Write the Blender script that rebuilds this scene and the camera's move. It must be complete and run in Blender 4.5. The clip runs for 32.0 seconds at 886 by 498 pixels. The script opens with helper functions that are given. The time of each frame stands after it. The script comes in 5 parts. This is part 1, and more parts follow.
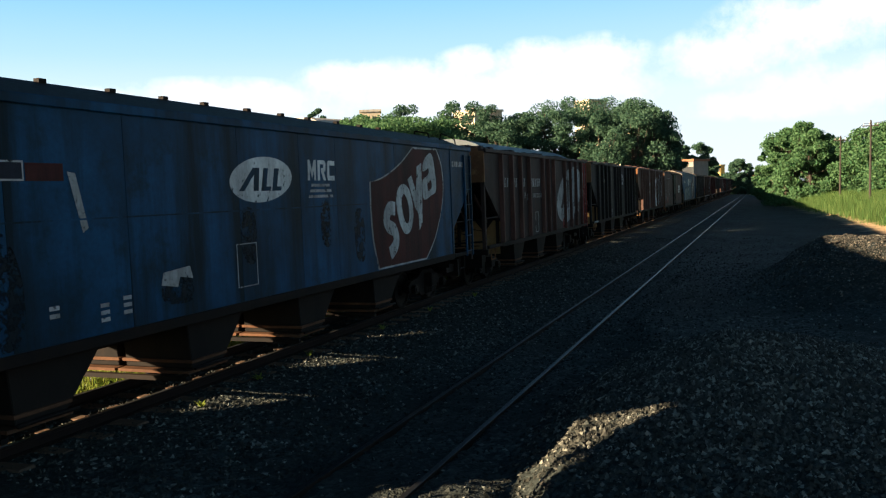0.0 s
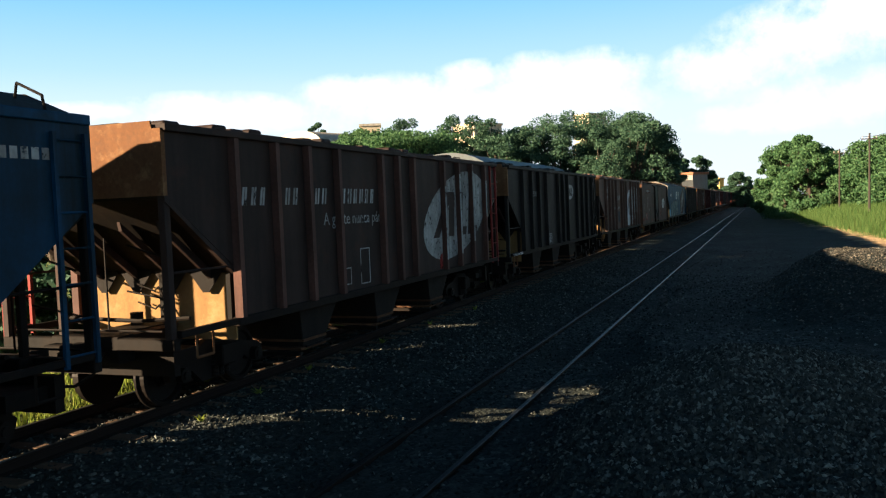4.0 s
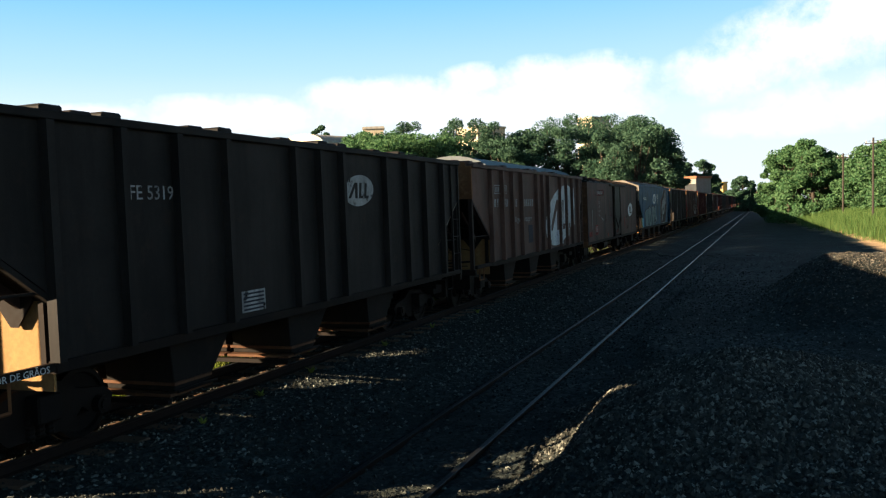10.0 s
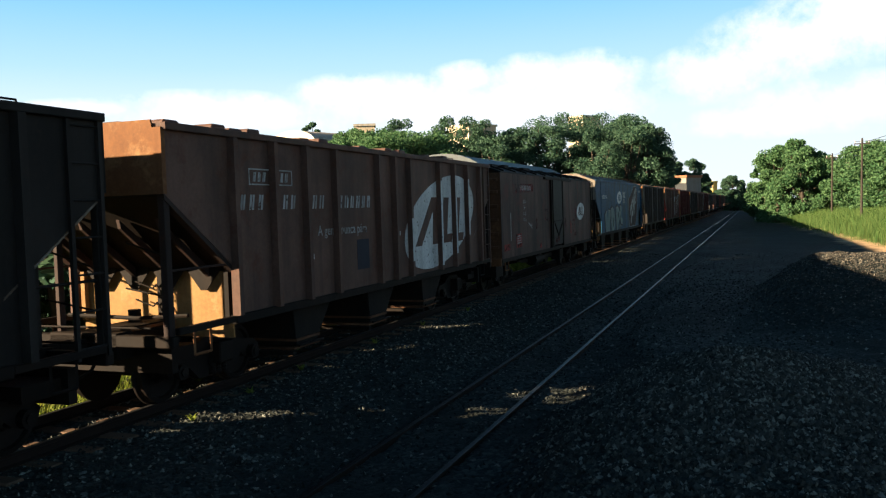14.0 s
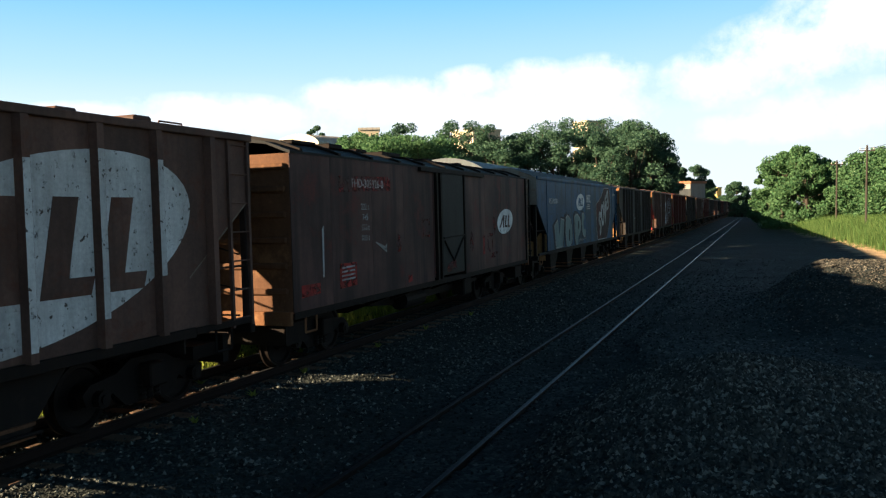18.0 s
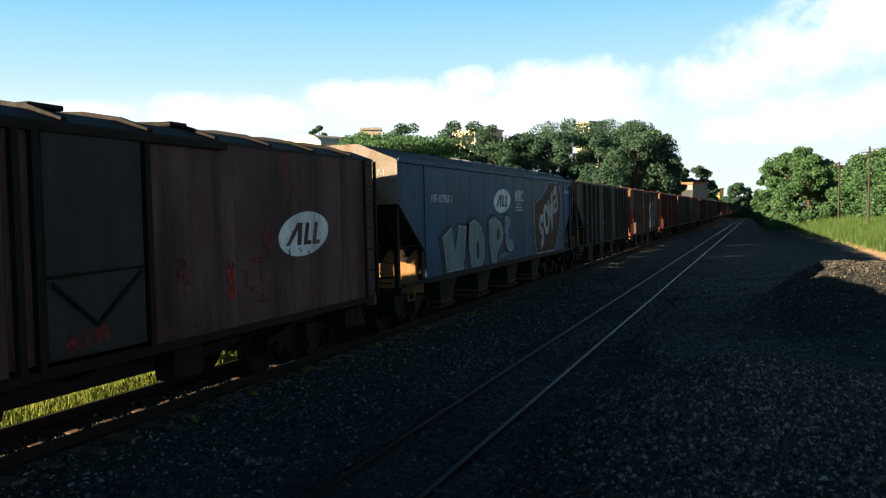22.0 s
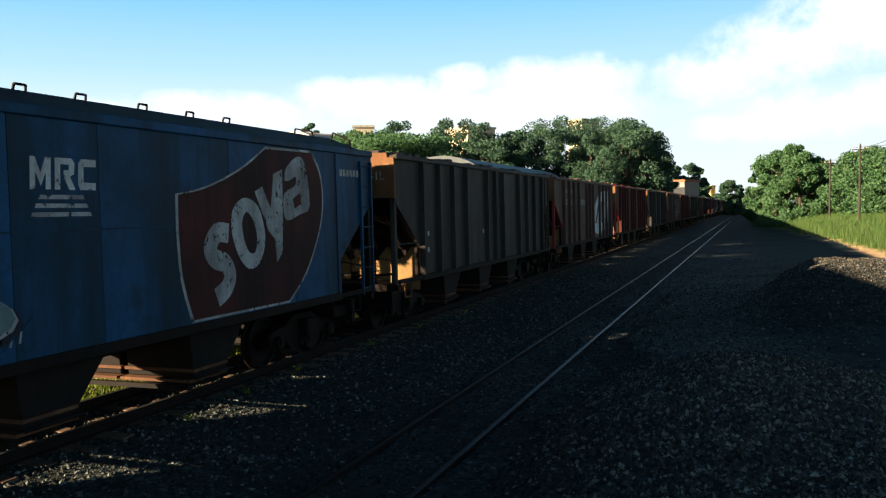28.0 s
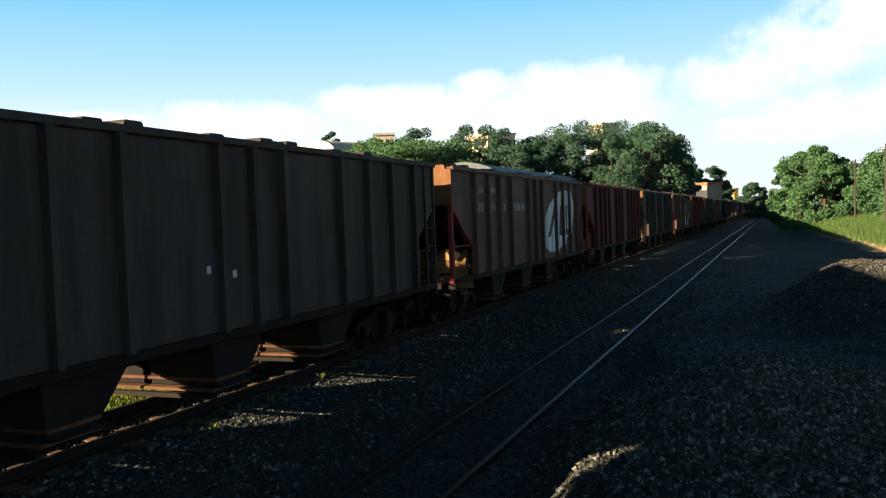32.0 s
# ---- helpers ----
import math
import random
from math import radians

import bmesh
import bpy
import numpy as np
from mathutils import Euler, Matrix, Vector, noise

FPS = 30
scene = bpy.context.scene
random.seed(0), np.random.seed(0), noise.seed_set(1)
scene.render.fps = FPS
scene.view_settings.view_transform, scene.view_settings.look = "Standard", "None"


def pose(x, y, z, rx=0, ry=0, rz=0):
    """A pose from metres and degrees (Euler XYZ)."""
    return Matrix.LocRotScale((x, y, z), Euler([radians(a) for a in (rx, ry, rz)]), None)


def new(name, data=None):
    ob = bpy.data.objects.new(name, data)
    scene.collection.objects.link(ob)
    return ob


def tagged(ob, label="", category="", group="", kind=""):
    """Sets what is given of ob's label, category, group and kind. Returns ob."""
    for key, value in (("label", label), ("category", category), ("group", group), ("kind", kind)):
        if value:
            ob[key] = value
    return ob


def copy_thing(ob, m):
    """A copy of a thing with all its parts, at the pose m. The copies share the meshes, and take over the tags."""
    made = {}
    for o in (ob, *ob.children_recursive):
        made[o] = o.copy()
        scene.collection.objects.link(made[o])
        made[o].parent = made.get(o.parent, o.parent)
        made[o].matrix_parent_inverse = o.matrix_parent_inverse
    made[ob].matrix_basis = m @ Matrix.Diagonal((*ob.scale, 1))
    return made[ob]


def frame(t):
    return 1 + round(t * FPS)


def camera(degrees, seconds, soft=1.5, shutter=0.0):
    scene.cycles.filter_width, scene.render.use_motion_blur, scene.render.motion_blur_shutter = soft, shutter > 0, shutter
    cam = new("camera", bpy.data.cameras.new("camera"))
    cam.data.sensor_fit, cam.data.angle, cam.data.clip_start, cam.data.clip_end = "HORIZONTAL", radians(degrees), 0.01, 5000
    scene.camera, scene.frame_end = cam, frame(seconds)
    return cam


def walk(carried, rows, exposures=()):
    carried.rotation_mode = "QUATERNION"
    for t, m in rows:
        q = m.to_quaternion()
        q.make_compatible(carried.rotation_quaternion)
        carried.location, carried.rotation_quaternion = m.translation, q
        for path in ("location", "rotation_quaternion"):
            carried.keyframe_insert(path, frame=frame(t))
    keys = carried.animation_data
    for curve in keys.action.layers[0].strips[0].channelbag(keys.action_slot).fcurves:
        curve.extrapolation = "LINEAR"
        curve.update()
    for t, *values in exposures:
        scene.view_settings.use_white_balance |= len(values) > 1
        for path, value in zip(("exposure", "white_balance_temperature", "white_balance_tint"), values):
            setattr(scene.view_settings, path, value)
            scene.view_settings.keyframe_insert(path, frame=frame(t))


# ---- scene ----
cam = camera(55.96, 32.0, soft=1.25)
EYE = (0.0, 0.0, 2.4965)
# seconds, yaw, pitch, roll of the hand-held camera
PATH = [(0,20.79,-3.68,2.27), (0.5,21.01,-3.62,2.35), (1,21.16,-3.45,2.35), (1.5,20.86,-3.42,2.07), (2,20.77,-3.07,2.04), (2.5,20.95,-2.98,2.09), (3,20.85,-2.95,2.32), (3.5,20.74,-2.84,2.40), (5.5,20.97,-2.65,2.35), (6,20.88,-2.73,2.36), (6.5,21.04,-2.71,2.31), (7,21.19,-2.88,2.41), (7.5,21.45,-2.87,2.33), (8,21.42,-2.96,2.14), (8.5,21.43,-2.87,2.16), (9,21.05,-2.64,1.97), (9.5,21.02,-2.51,2.08), (10,20.98,-2.53,2.18), (10.5,20.42,-2.94,1.85), (11,20.19,-3.11,1.75), (11.5,19.67,-2.79,1.89), (12,19.71,-2.70,1.78), (12.5,19.63,-3.03,1.50), (13,20.20,-2.66,1.86), (13.5,20.19,-2.43,1.86), (14,20.35,-2.71,1.86), (14.5,20.60,-2.77,1.79), (16.5,20.62,-2.58,1.49), (17,20.67,-2.37,1.59), (17.5,20.60,-2.35,1.45), (18,20.61,-2.41,1.49), (18.5,20.50,-2.36,1.53), (19,20.58,-2.40,1.50), (19.5,20.77,-2.34,1.70), (20,20.84,-2.34,1.69), (20.5,20.77,-2.21,1.54), (21,20.85,-2.34,1.37), (21.5,20.68,-2.45,1.36), (22,20.74,-2.39,1.32), (22.5,20.40,-2.33,1.36), (23,20.27,-2.32,1.13), (23.5,20.11,-2.44,1.22), (24,20.08,-2.60,1.20), (24.5,19.95,-2.59,1.22), (26.5,20.33,-2.72,1.41), (27,20.19,-3.05,1.19), (27.5,20.15,-2.90,1.30), (28,20.23,-2.57,1.37), (28.5,20.11,-1.99,1.74), (29,20.53,-1.62,2.10), (29.5,20.70,-1.30,2.45), (30,20.73,-1.42,2.55), (30.5,20.95,-1.57,2.37), (31,21.21,-1.70,2.18), (31.5,21.74,-1.70,2.16), (32,21.67,-2.08,2.12)
]
walk(cam, [(t, pose(*EYE, 90 + p, r, y)) for t, y, p, r in PATH])

# ---- light ----
SUN_WAY = Vector((1.0, 0.75, -0.32)).normalized()   # the way the sunlight travels
SUN_EL = math.asin(-SUN_WAY.z)
sun = new("sun", bpy.data.lights.new("sun", "SUN"))
sun.data.energy, sun.data.angle, sun.data.color = 5.0, radians(0.6), (1.0, 0.80, 0.54)
sun.matrix_world = Matrix.Translation((-60, -45, 30)) @ SUN_WAY.to_track_quat("-Z", "Y").to_matrix().to_4x4()
scene.view_settings.exposure = 2.45

# ---- node helpers ----
def tree_of(name):
    m = bpy.data.materials.new(name)
    m.use_nodes = True
    nt = m.node_tree
    return m, nt, nt.nodes["Principled BSDF"]


def node(nt, kind, **props):
    n = nt.nodes.new(kind)
    for k, v in props.items():
        if k == "operation":
            n.operation = v
        elif k == "blend_type":
            n.blend_type = v
        elif k == "data_type":
            n.data_type = v
        else:
            n.inputs[k].default_value = v
    return n


def coords(nt, scale=(1, 1, 1), vary=True):
    """Object space, moved by a random amount for each object."""
    tc = nt.nodes.new("ShaderNodeTexCoord")
    mp = nt.nodes.new("ShaderNodeMapping")
    mp.inputs["Scale"].default_value = scale
    nt.links.new(tc.outputs["Object"], mp.inputs["Vector"])
    if vary:
        info = nt.nodes.new("ShaderNodeObjectInfo")
        mul = node(nt, "ShaderNodeMath", operation="MULTIPLY")
        mul.inputs[1].default_value = 37.0
        nt.links.new(info.outputs["Random"], mul.inputs[0])
        nt.links.new(mul.outputs[0], mp.inputs["Location"])
    return mp.outputs["Vector"]


def noise_tex(nt, vec, scale, detail=6.0, rough=0.6):
    n = node(nt, "ShaderNodeTexNoise", Scale=scale, Detail=detail, Roughness=rough)
    nt.links.new(vec, n.inputs["Vector"])
    return n.outputs["Fac"]


def ramp(nt, fac, stops):
    r = nt.nodes.new("ShaderNodeValToRGB")
    while len(r.color_ramp.elements) < len(stops):
        r.color_ramp.elements.new(0.5)
    for e, (p, c) in zip(r.color_ramp.elements, stops):
        e.position, e.color = p, (*c, 1) if len(c) == 3 else c
    nt.links.new(fac, r.inputs["Fac"])
    return r.outputs["Color"]


def mix(nt, fac, a, b, blend="MIX"):
    m = nt.nodes.new("ShaderNodeMix")
    m.data_type, m.blend_type = "RGBA", blend
    for idx, val in ((0, fac), (6, a), (7, b)):
        if isinstance(val, bpy.types.NodeSocket):
            nt.links.new(val, m.inputs[idx])
        elif isinstance(val, (int, float)):
            m.inputs[idx].default_value = val
        else:
            m.inputs[idx].default_value = (*val, 1)
    return m.outputs[2]


def bump(nt, bsdf, height, strength=0.3, distance=0.02):
    b = node(nt, "ShaderNodeBump", Strength=strength, Distance=distance)
    nt.links.new(height, b.inputs["Height"])
    nt.links.new(b.outputs["Normal"], bsdf.inputs["Normal"])


def grimy(name, base, dirt, rough=0.65, metal=0.0, amount=0.5, streak=0.5, fine=18.0, coarse=1.1, relief=0.25, rust=None, gloss=0.06, wide=1.5, spots=None, blotch=3.7, worn=0.0):
    """Painted or bare metal with stains in two sizes and runs of dirt down its height."""
    m, nt, b = tree_of(name)
    v = coords(nt)
    big = noise_tex(nt, v, coarse, 5)
    small = noise_tex(nt, v, fine, 8, 0.7)
    runs = noise_tex(nt, coords(nt, (wide, wide, wide * 0.09)), 1.6, 6, 0.65)
    col = mix(nt, ramp(nt, big, ((0.5 - 0.3 * amount, (0, 0, 0)), (0.72, (amount,) * 3))), base, dirt)
    col = mix(nt, ramp(nt, runs, ((0.44, (0, 0, 0)), (0.62, (streak,) * 3))), col, dirt)
    if rust:
        col = mix(nt, ramp(nt, noise_tex(nt, v, blotch, 9, 0.7), ((0.54, (0, 0, 0)), (0.68, (0.8,) * 3))), col, rust)
    if spots:
        col = mix(nt, ramp(nt, noise_tex(nt, v, 11.0, 3, 0.55), ((0.655, (0, 0, 0)), (0.675, (0.9,) * 3))), col, spots)
    tint = nt.nodes.new("ShaderNodeMix")
    tint.data_type, tint.blend_type = "RGBA", "MULTIPLY"
    tint.inputs[0].default_value = 1.0
    nt.links.new(col, tint.inputs[6])
    nt.links.new(ramp(nt, small, ((0.25, (0.62,) * 3), (0.75, (1.0,) * 3))), tint.inputs[7])
    nt.links.new(tint.outputs[2], b.inputs["Base Color"])
    b.inputs["Metallic"].default_value = metal
    rr = ramp(nt, small, ((0.2, (max(0.05, rough - 0.15),) * 3), (0.8, (min(1, rough + 0.2),) * 3)))
    nt.links.new(rr, b.inputs["Roughness"])
    b.inputs["Specular IOR Level"].default_value = gloss
    if worn:
        # paint that has flaked away and lets the steel below show
        flakes = noise_tex(nt, v, 7.0, 9, 0.72)
        nt.links.new(ramp(nt, flakes, ((0.30 + 0.22 * worn, (0, 0, 0)), (0.38 + 0.24 * worn, (1, 1, 1)))), b.inputs["Alpha"])
    bump(nt, b, small, relief, 0.006)
    return m


def leafy(name, a, c, light=0.25):
    m, nt, b = tree_of(name)
    geo = nt.nodes.new("ShaderNodeNewGeometry")
    col = ramp(nt, geo.outputs["Random Per Island"], ((0.0, a), (1.0, c)))
    nt.links.new(col, b.inputs["Base Color"])
    b.inputs["Roughness"].default_value = 0.7
    b.inputs["Specular IOR Level"].default_value = 0.12
    tr = nt.nodes.new("ShaderNodeBsdfTranslucent")
    nt.links.new(col, tr.inputs["Color"])
    ms = nt.nodes.new("ShaderNodeMixShader")
    ms.inputs[0].default_value = light
    out = nt.nodes["Material Output"]
    nt.links.new(b.outputs[0], ms.inputs[1])
    nt.links.new(tr.outputs[0], ms.inputs[2])
    nt.links.new(ms.outputs[0], out.inputs["Surface"])
    return m


BROWN = grimy("brown_wagon_paint", (0.175, 0.096, 0.073), (0.056, 0.037, 0.031), 0.6, amount=0.8, streak=0.5, coarse=0.8, blotch=1.8, rust=(0.11, 0.043, 0.026))
DARKBROWN = grimy("sooty_brown_wagon_paint", (0.062, 0.039, 0.033), (0.020, 0.015, 0.014), 0.6, amount=0.85, streak=0.6, coarse=0.8, blotch=1.8, rust=(0.06, 0.027, 0.02))
RIBRED = grimy("worn_red_brown_rib_paint", (0.145, 0.068, 0.053), (0.045, 0.028, 0.024), 0.6, amount=0.75, streak=0.6)
GREY = grimy("dark_grey_wagon_paint", (0.039, 0.034, 0.031), (0.012, 0.0105, 0.010), 0.6, amount=0.85, streak=0.6, coarse=0.7, rust=(0.032, 0.023, 0.019))
STEELGREY = grimy("brown_grey_wagon_paint", (0.074, 0.062, 0.054), (0.025, 0.021, 0.019), 0.6, amount=0.7, streak=0.6, coarse=0.7, rust=(0.058, 0.039, 0.029))
RED = grimy("red_wagon_paint", (0.105, 0.026, 0.022), (0.036, 0.018, 0.016), 0.6, amount=0.5, rust=(0.1, 0.04, 0.025))
BOXRED = grimy("red_brown_boxcar_paint", (0.165, 0.085, 0.072), (0.026, 0.021, 0.020), 0.6, amount=0.95, streak=0.8, coarse=0.55, wide=1.2, rust=(0.13, 0.036, 0.030), blotch=1.1)
DOORGREY = grimy("door_grey_paint", (0.036, 0.039, 0.036), (0.016, 0.015, 0.014), 0.6)
BLUE = grimy("blue_wagon_paint", (0.014, 0.120, 0.285), (0.008, 0.024, 0.034), 0.5, amount=1.0, streak=0.85, gloss=0.075, wide=0.85, coarse=0.5, rust=(0.010, 0.034, 0.05), blotch=1.6)
BLUEDARK = grimy("sooty_blue_wagon_paint", (0.010, 0.095, 0.215), (0.005, 0.014, 0.019), 0.5, amount=1.0, streak=0.95, gloss=0.07, wide=0.8, coarse=0.45, rust=(0.007, 0.021, 0.027), blotch=1.3)
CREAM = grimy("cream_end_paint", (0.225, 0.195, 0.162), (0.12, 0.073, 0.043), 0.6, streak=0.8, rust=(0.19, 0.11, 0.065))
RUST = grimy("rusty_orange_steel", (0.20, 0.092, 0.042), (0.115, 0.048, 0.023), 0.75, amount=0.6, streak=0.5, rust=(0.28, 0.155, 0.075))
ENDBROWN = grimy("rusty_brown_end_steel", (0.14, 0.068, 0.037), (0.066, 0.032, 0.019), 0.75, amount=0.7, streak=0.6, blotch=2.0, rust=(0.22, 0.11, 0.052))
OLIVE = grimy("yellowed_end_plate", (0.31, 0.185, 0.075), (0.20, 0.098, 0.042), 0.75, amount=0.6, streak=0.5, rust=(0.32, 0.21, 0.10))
CHUTE = grimy("dusty_rusted_chute_steel", (0.022, 0.017, 0.014), (0.010, 0.009, 0.0085), 0.7, amount=0.7, streak=0.5, blotch=2.4, rust=(0.026, 0.018, 0.014))
BLACK = grimy("sooty_shade_black_iron", (0.010, 0.0085, 0.0078), (0.022, 0.014, 0.010), 0.65, metal=0.0)
WHEEL = grimy("rusty_wheel_steel", (0.018, 0.014, 0.012), (0.01, 0.008, 0.0075), 0.5, metal=0.3)
RAIL = grimy("worn_rail_steel", (0.06, 0.057, 0.056), (0.03, 0.024, 0.02), 0.42, metal=0.6, streak=0.1)
SIDINGRAIL = grimy("dull_siding_rail_steel", (0.013, 0.013, 0.013), (0.016, 0.014, 0.012), 0.34, streak=0.1, gloss=0.08)
RAILSIDE = grimy("rusty_rail_side", (0.024, 0.015, 0.012), (0.012, 0.009, 0.008), 0.85, streak=0.1)
WHITE = grimy("worn_white_marking", (0.76, 0.76, 0.74), (0.26, 0.24, 0.23), 0.6, amount=0.55, streak=0.6, coarse=2.2, worn=0.2)
SPOTTED = grimy("white_marking_with_rust_spots", (0.68, 0.68, 0.66), (0.27, 0.25, 0.235), 0.6, amount=0.55, streak=0.45, coarse=1.6, spots=(0.05, 0.03, 0.022), worn=0.12)
GRITTY = grimy("gritty_worn_white_marking", (0.5, 0.5, 0.48), (0.07, 0.06, 0.055), 0.65, amount=0.75, streak=0.55, coarse=1.5, spots=(0.07, 0.05, 0.04), worn=0.24)
FADED = grimy("faded_white_marking", (0.5, 0.5, 0.49), (0.15, 0.13, 0.12), 0.65, amount=0.65, streak=0.6, coarse=2.5, worn=0.28)
SHIELD = grimy("faded_red_shield", (0.105, 0.027, 0.022), (0.022, 0.014, 0.014), 0.6, amount=0.95, streak=0.8, coarse=0.7)
SOILED = grimy("sooty_white_strokes", (0.66, 0.66, 0.64), (0.10, 0.085, 0.08), 0.6, amount=0.85, streak=0.55, coarse=1.0, spots=(0.05, 0.035, 0.03), worn=0.22)
SILVER = grimy("silver_green_spray_paint", (0.155, 0.225, 0.225), (0.06, 0.1, 0.11), 0.45, amount=0.6, streak=0.6)
INK = grimy("dark_outline_paint", (0.03, 0.035, 0.05), (0.02, 0.02, 0.025), 0.6)
TIE = grimy("weathered_sleeper_wood", (0.16, 0.1, 0.065), (0.06, 0.04, 0.03), 0.9, fine=30)
LADDERRED = grimy("red_ladder_paint", (0.28, 0.04, 0.035), (0.12, 0.03, 0.025), 0.6)
SIGNRED = grimy("red_marking_paint", (0.36, 0.03, 0.026), (0.12, 0.03, 0.024), 0.6, amount=0.6, worn=0.5)
SMUDGE = grimy("rubbed_red_paint", (0.26, 0.03, 0.026), (0.10, 0.03, 0.026), 0.6, amount=0.6, worn=0.85)
STAIN = grimy("black_oily_stain", (0.007, 0.012, 0.016), (0.010, 0.022, 0.032), 0.45, worn=0.7)
ROOFDARK = grimy("sooty_roof_sheet", (0.022, 0.022, 0.022), (0.010, 0.010, 0.010), 0.6)

# ---- mesh helpers ----
def part(name, bm, material, parent, label=""):
    me = bpy.data.meshes.new(name)
    bmesh.ops.recalc_face_normals(bm, faces=bm.faces)
    bm.to_mesh(me)
    bm.free()
    me.materials.append(material)
    ob = new(name, me)
    ob.parent = parent
    if label:
        tagged(ob, label)
    return ob


def piece(name, mesh, parent, m):
    ob = new(name, mesh)
    ob.parent = parent
    ob.matrix_basis = m
    return ob


def bevelled(bm, width=0.006):
    bmesh.ops.bevel(bm, geom=bm.edges[:], offset=width, segments=1, affect="EDGES", clamp_overlap=True)
    return bm


def box(bm, x0, x1, y0, y1, z0, z1, m=None):
    vs = [bm.verts.new(m @ Vector(p) if m else p) for p in
          ((x0, y0, z0), (x1, y0, z0), (x1, y1, z0), (x0, y1, z0), (x0, y0, z1), (x1, y0, z1), (x1, y1, z1), (x0, y1, z1))]
    for f in ((3, 2, 1, 0), (4, 5, 6, 7), (0, 1, 5, 4), (1, 2, 6, 5), (2, 3, 7, 6), (3, 0, 4, 7)):
        bm.faces.new([vs[i] for i in f])
    return bm


def slab(bm, pts, way):
    """A flat outline made solid along the vector way."""
    a = [bm.verts.new(p) for p in pts]
    b = [bm.verts.new(Vector(p) + Vector(way)) for p in pts]
    bm.faces.new(a)
    bm.faces.new(b[::-1])
    n = len(a)
    for i in range(n):
        bm.faces.new((a[i], b[i], b[(i + 1) % n], a[(i + 1) % n]))
    return bm


def side_slab(bm, pts, x, thick):
    """Outline in y and z on the plane x, thickened towards +x."""
    return slab(bm, [(x, y, z) for y, z in pts], (thick, 0, 0))


def tube(bm, p, q, r, n=8, r2=None):
    p, q = Vector(p), Vector(q)
    r2 = r if r2 is None else r2
    rot = (q - p).to_track_quat("Z", "Y").to_matrix()
    ring = [rot @ Vector((math.cos(k * math.tau / n), math.sin(k * math.tau / n), 0)) for k in range(n)]
    a = [bm.verts.new(p + v * r) for v in ring]
    b = [bm.verts.new(q + v * r2) for v in ring]
    bm.faces.new(a[::-1])
    bm.faces.new(b)
    for i in range(n):
        bm.faces.new((a[i], a[(i + 1) % n], b[(i + 1) % n], b[i]))
    return bm


def rod(bm, pts, r, n=6):
    for p, q in zip(pts, pts[1:]):
        tube(bm, p, q, r, n)
    return bm


def B():
    return bmesh.new()


def ellipse(cy, cz, ry, rz, n=40, lean=0.0):
    return [(cy + ry * math.cos(a) + lean * rz * math.sin(a), cz + rz * math.sin(a)) for a in (k * math.tau / n for k in range(n))]


def lettering(name, text, size, material, parent, x, y, z, face=1, stretch=1.0):
    """Built-in font, lying on a side (face 1 looks to +x) or on an end (face 0 looks to -y); y, z: the middle of the line."""
    cu = bpy.data.curves.new(name, "FONT")
    cu.body, cu.size, cu.extrude, cu.resolution_u = text, size, 0.0015, 2
    cu.align_x, cu.align_y = "CENTER", "CENTER"
    tmp = new(name, cu)
    me = bpy.data.meshes.new_from_object(tmp)
    bpy.data.objects.remove(tmp)
    rot = Matrix(((0, 0, 1), (1, 0, 0), (0, 1, 0))).to_4x4() if face == 1 else Matrix(((1, 0, 0), (0, 0, -1), (0, 1, 0))).to_4x4()
    me.transform(Matrix.Translation((x, y, z)) @ rot @ Matrix.Diagonal((stretch, 1, 1, 1)))
    me.materials.append(material)
    ob = new(name, me)
    ob.parent = parent
    return ob


def thing(name, label, category, group="", m=None):
    ob = tagged(new(name), label, category, group)
    ob.empty_display_size = 0.3
    if m:
        ob.matrix_basis = m
    return ob

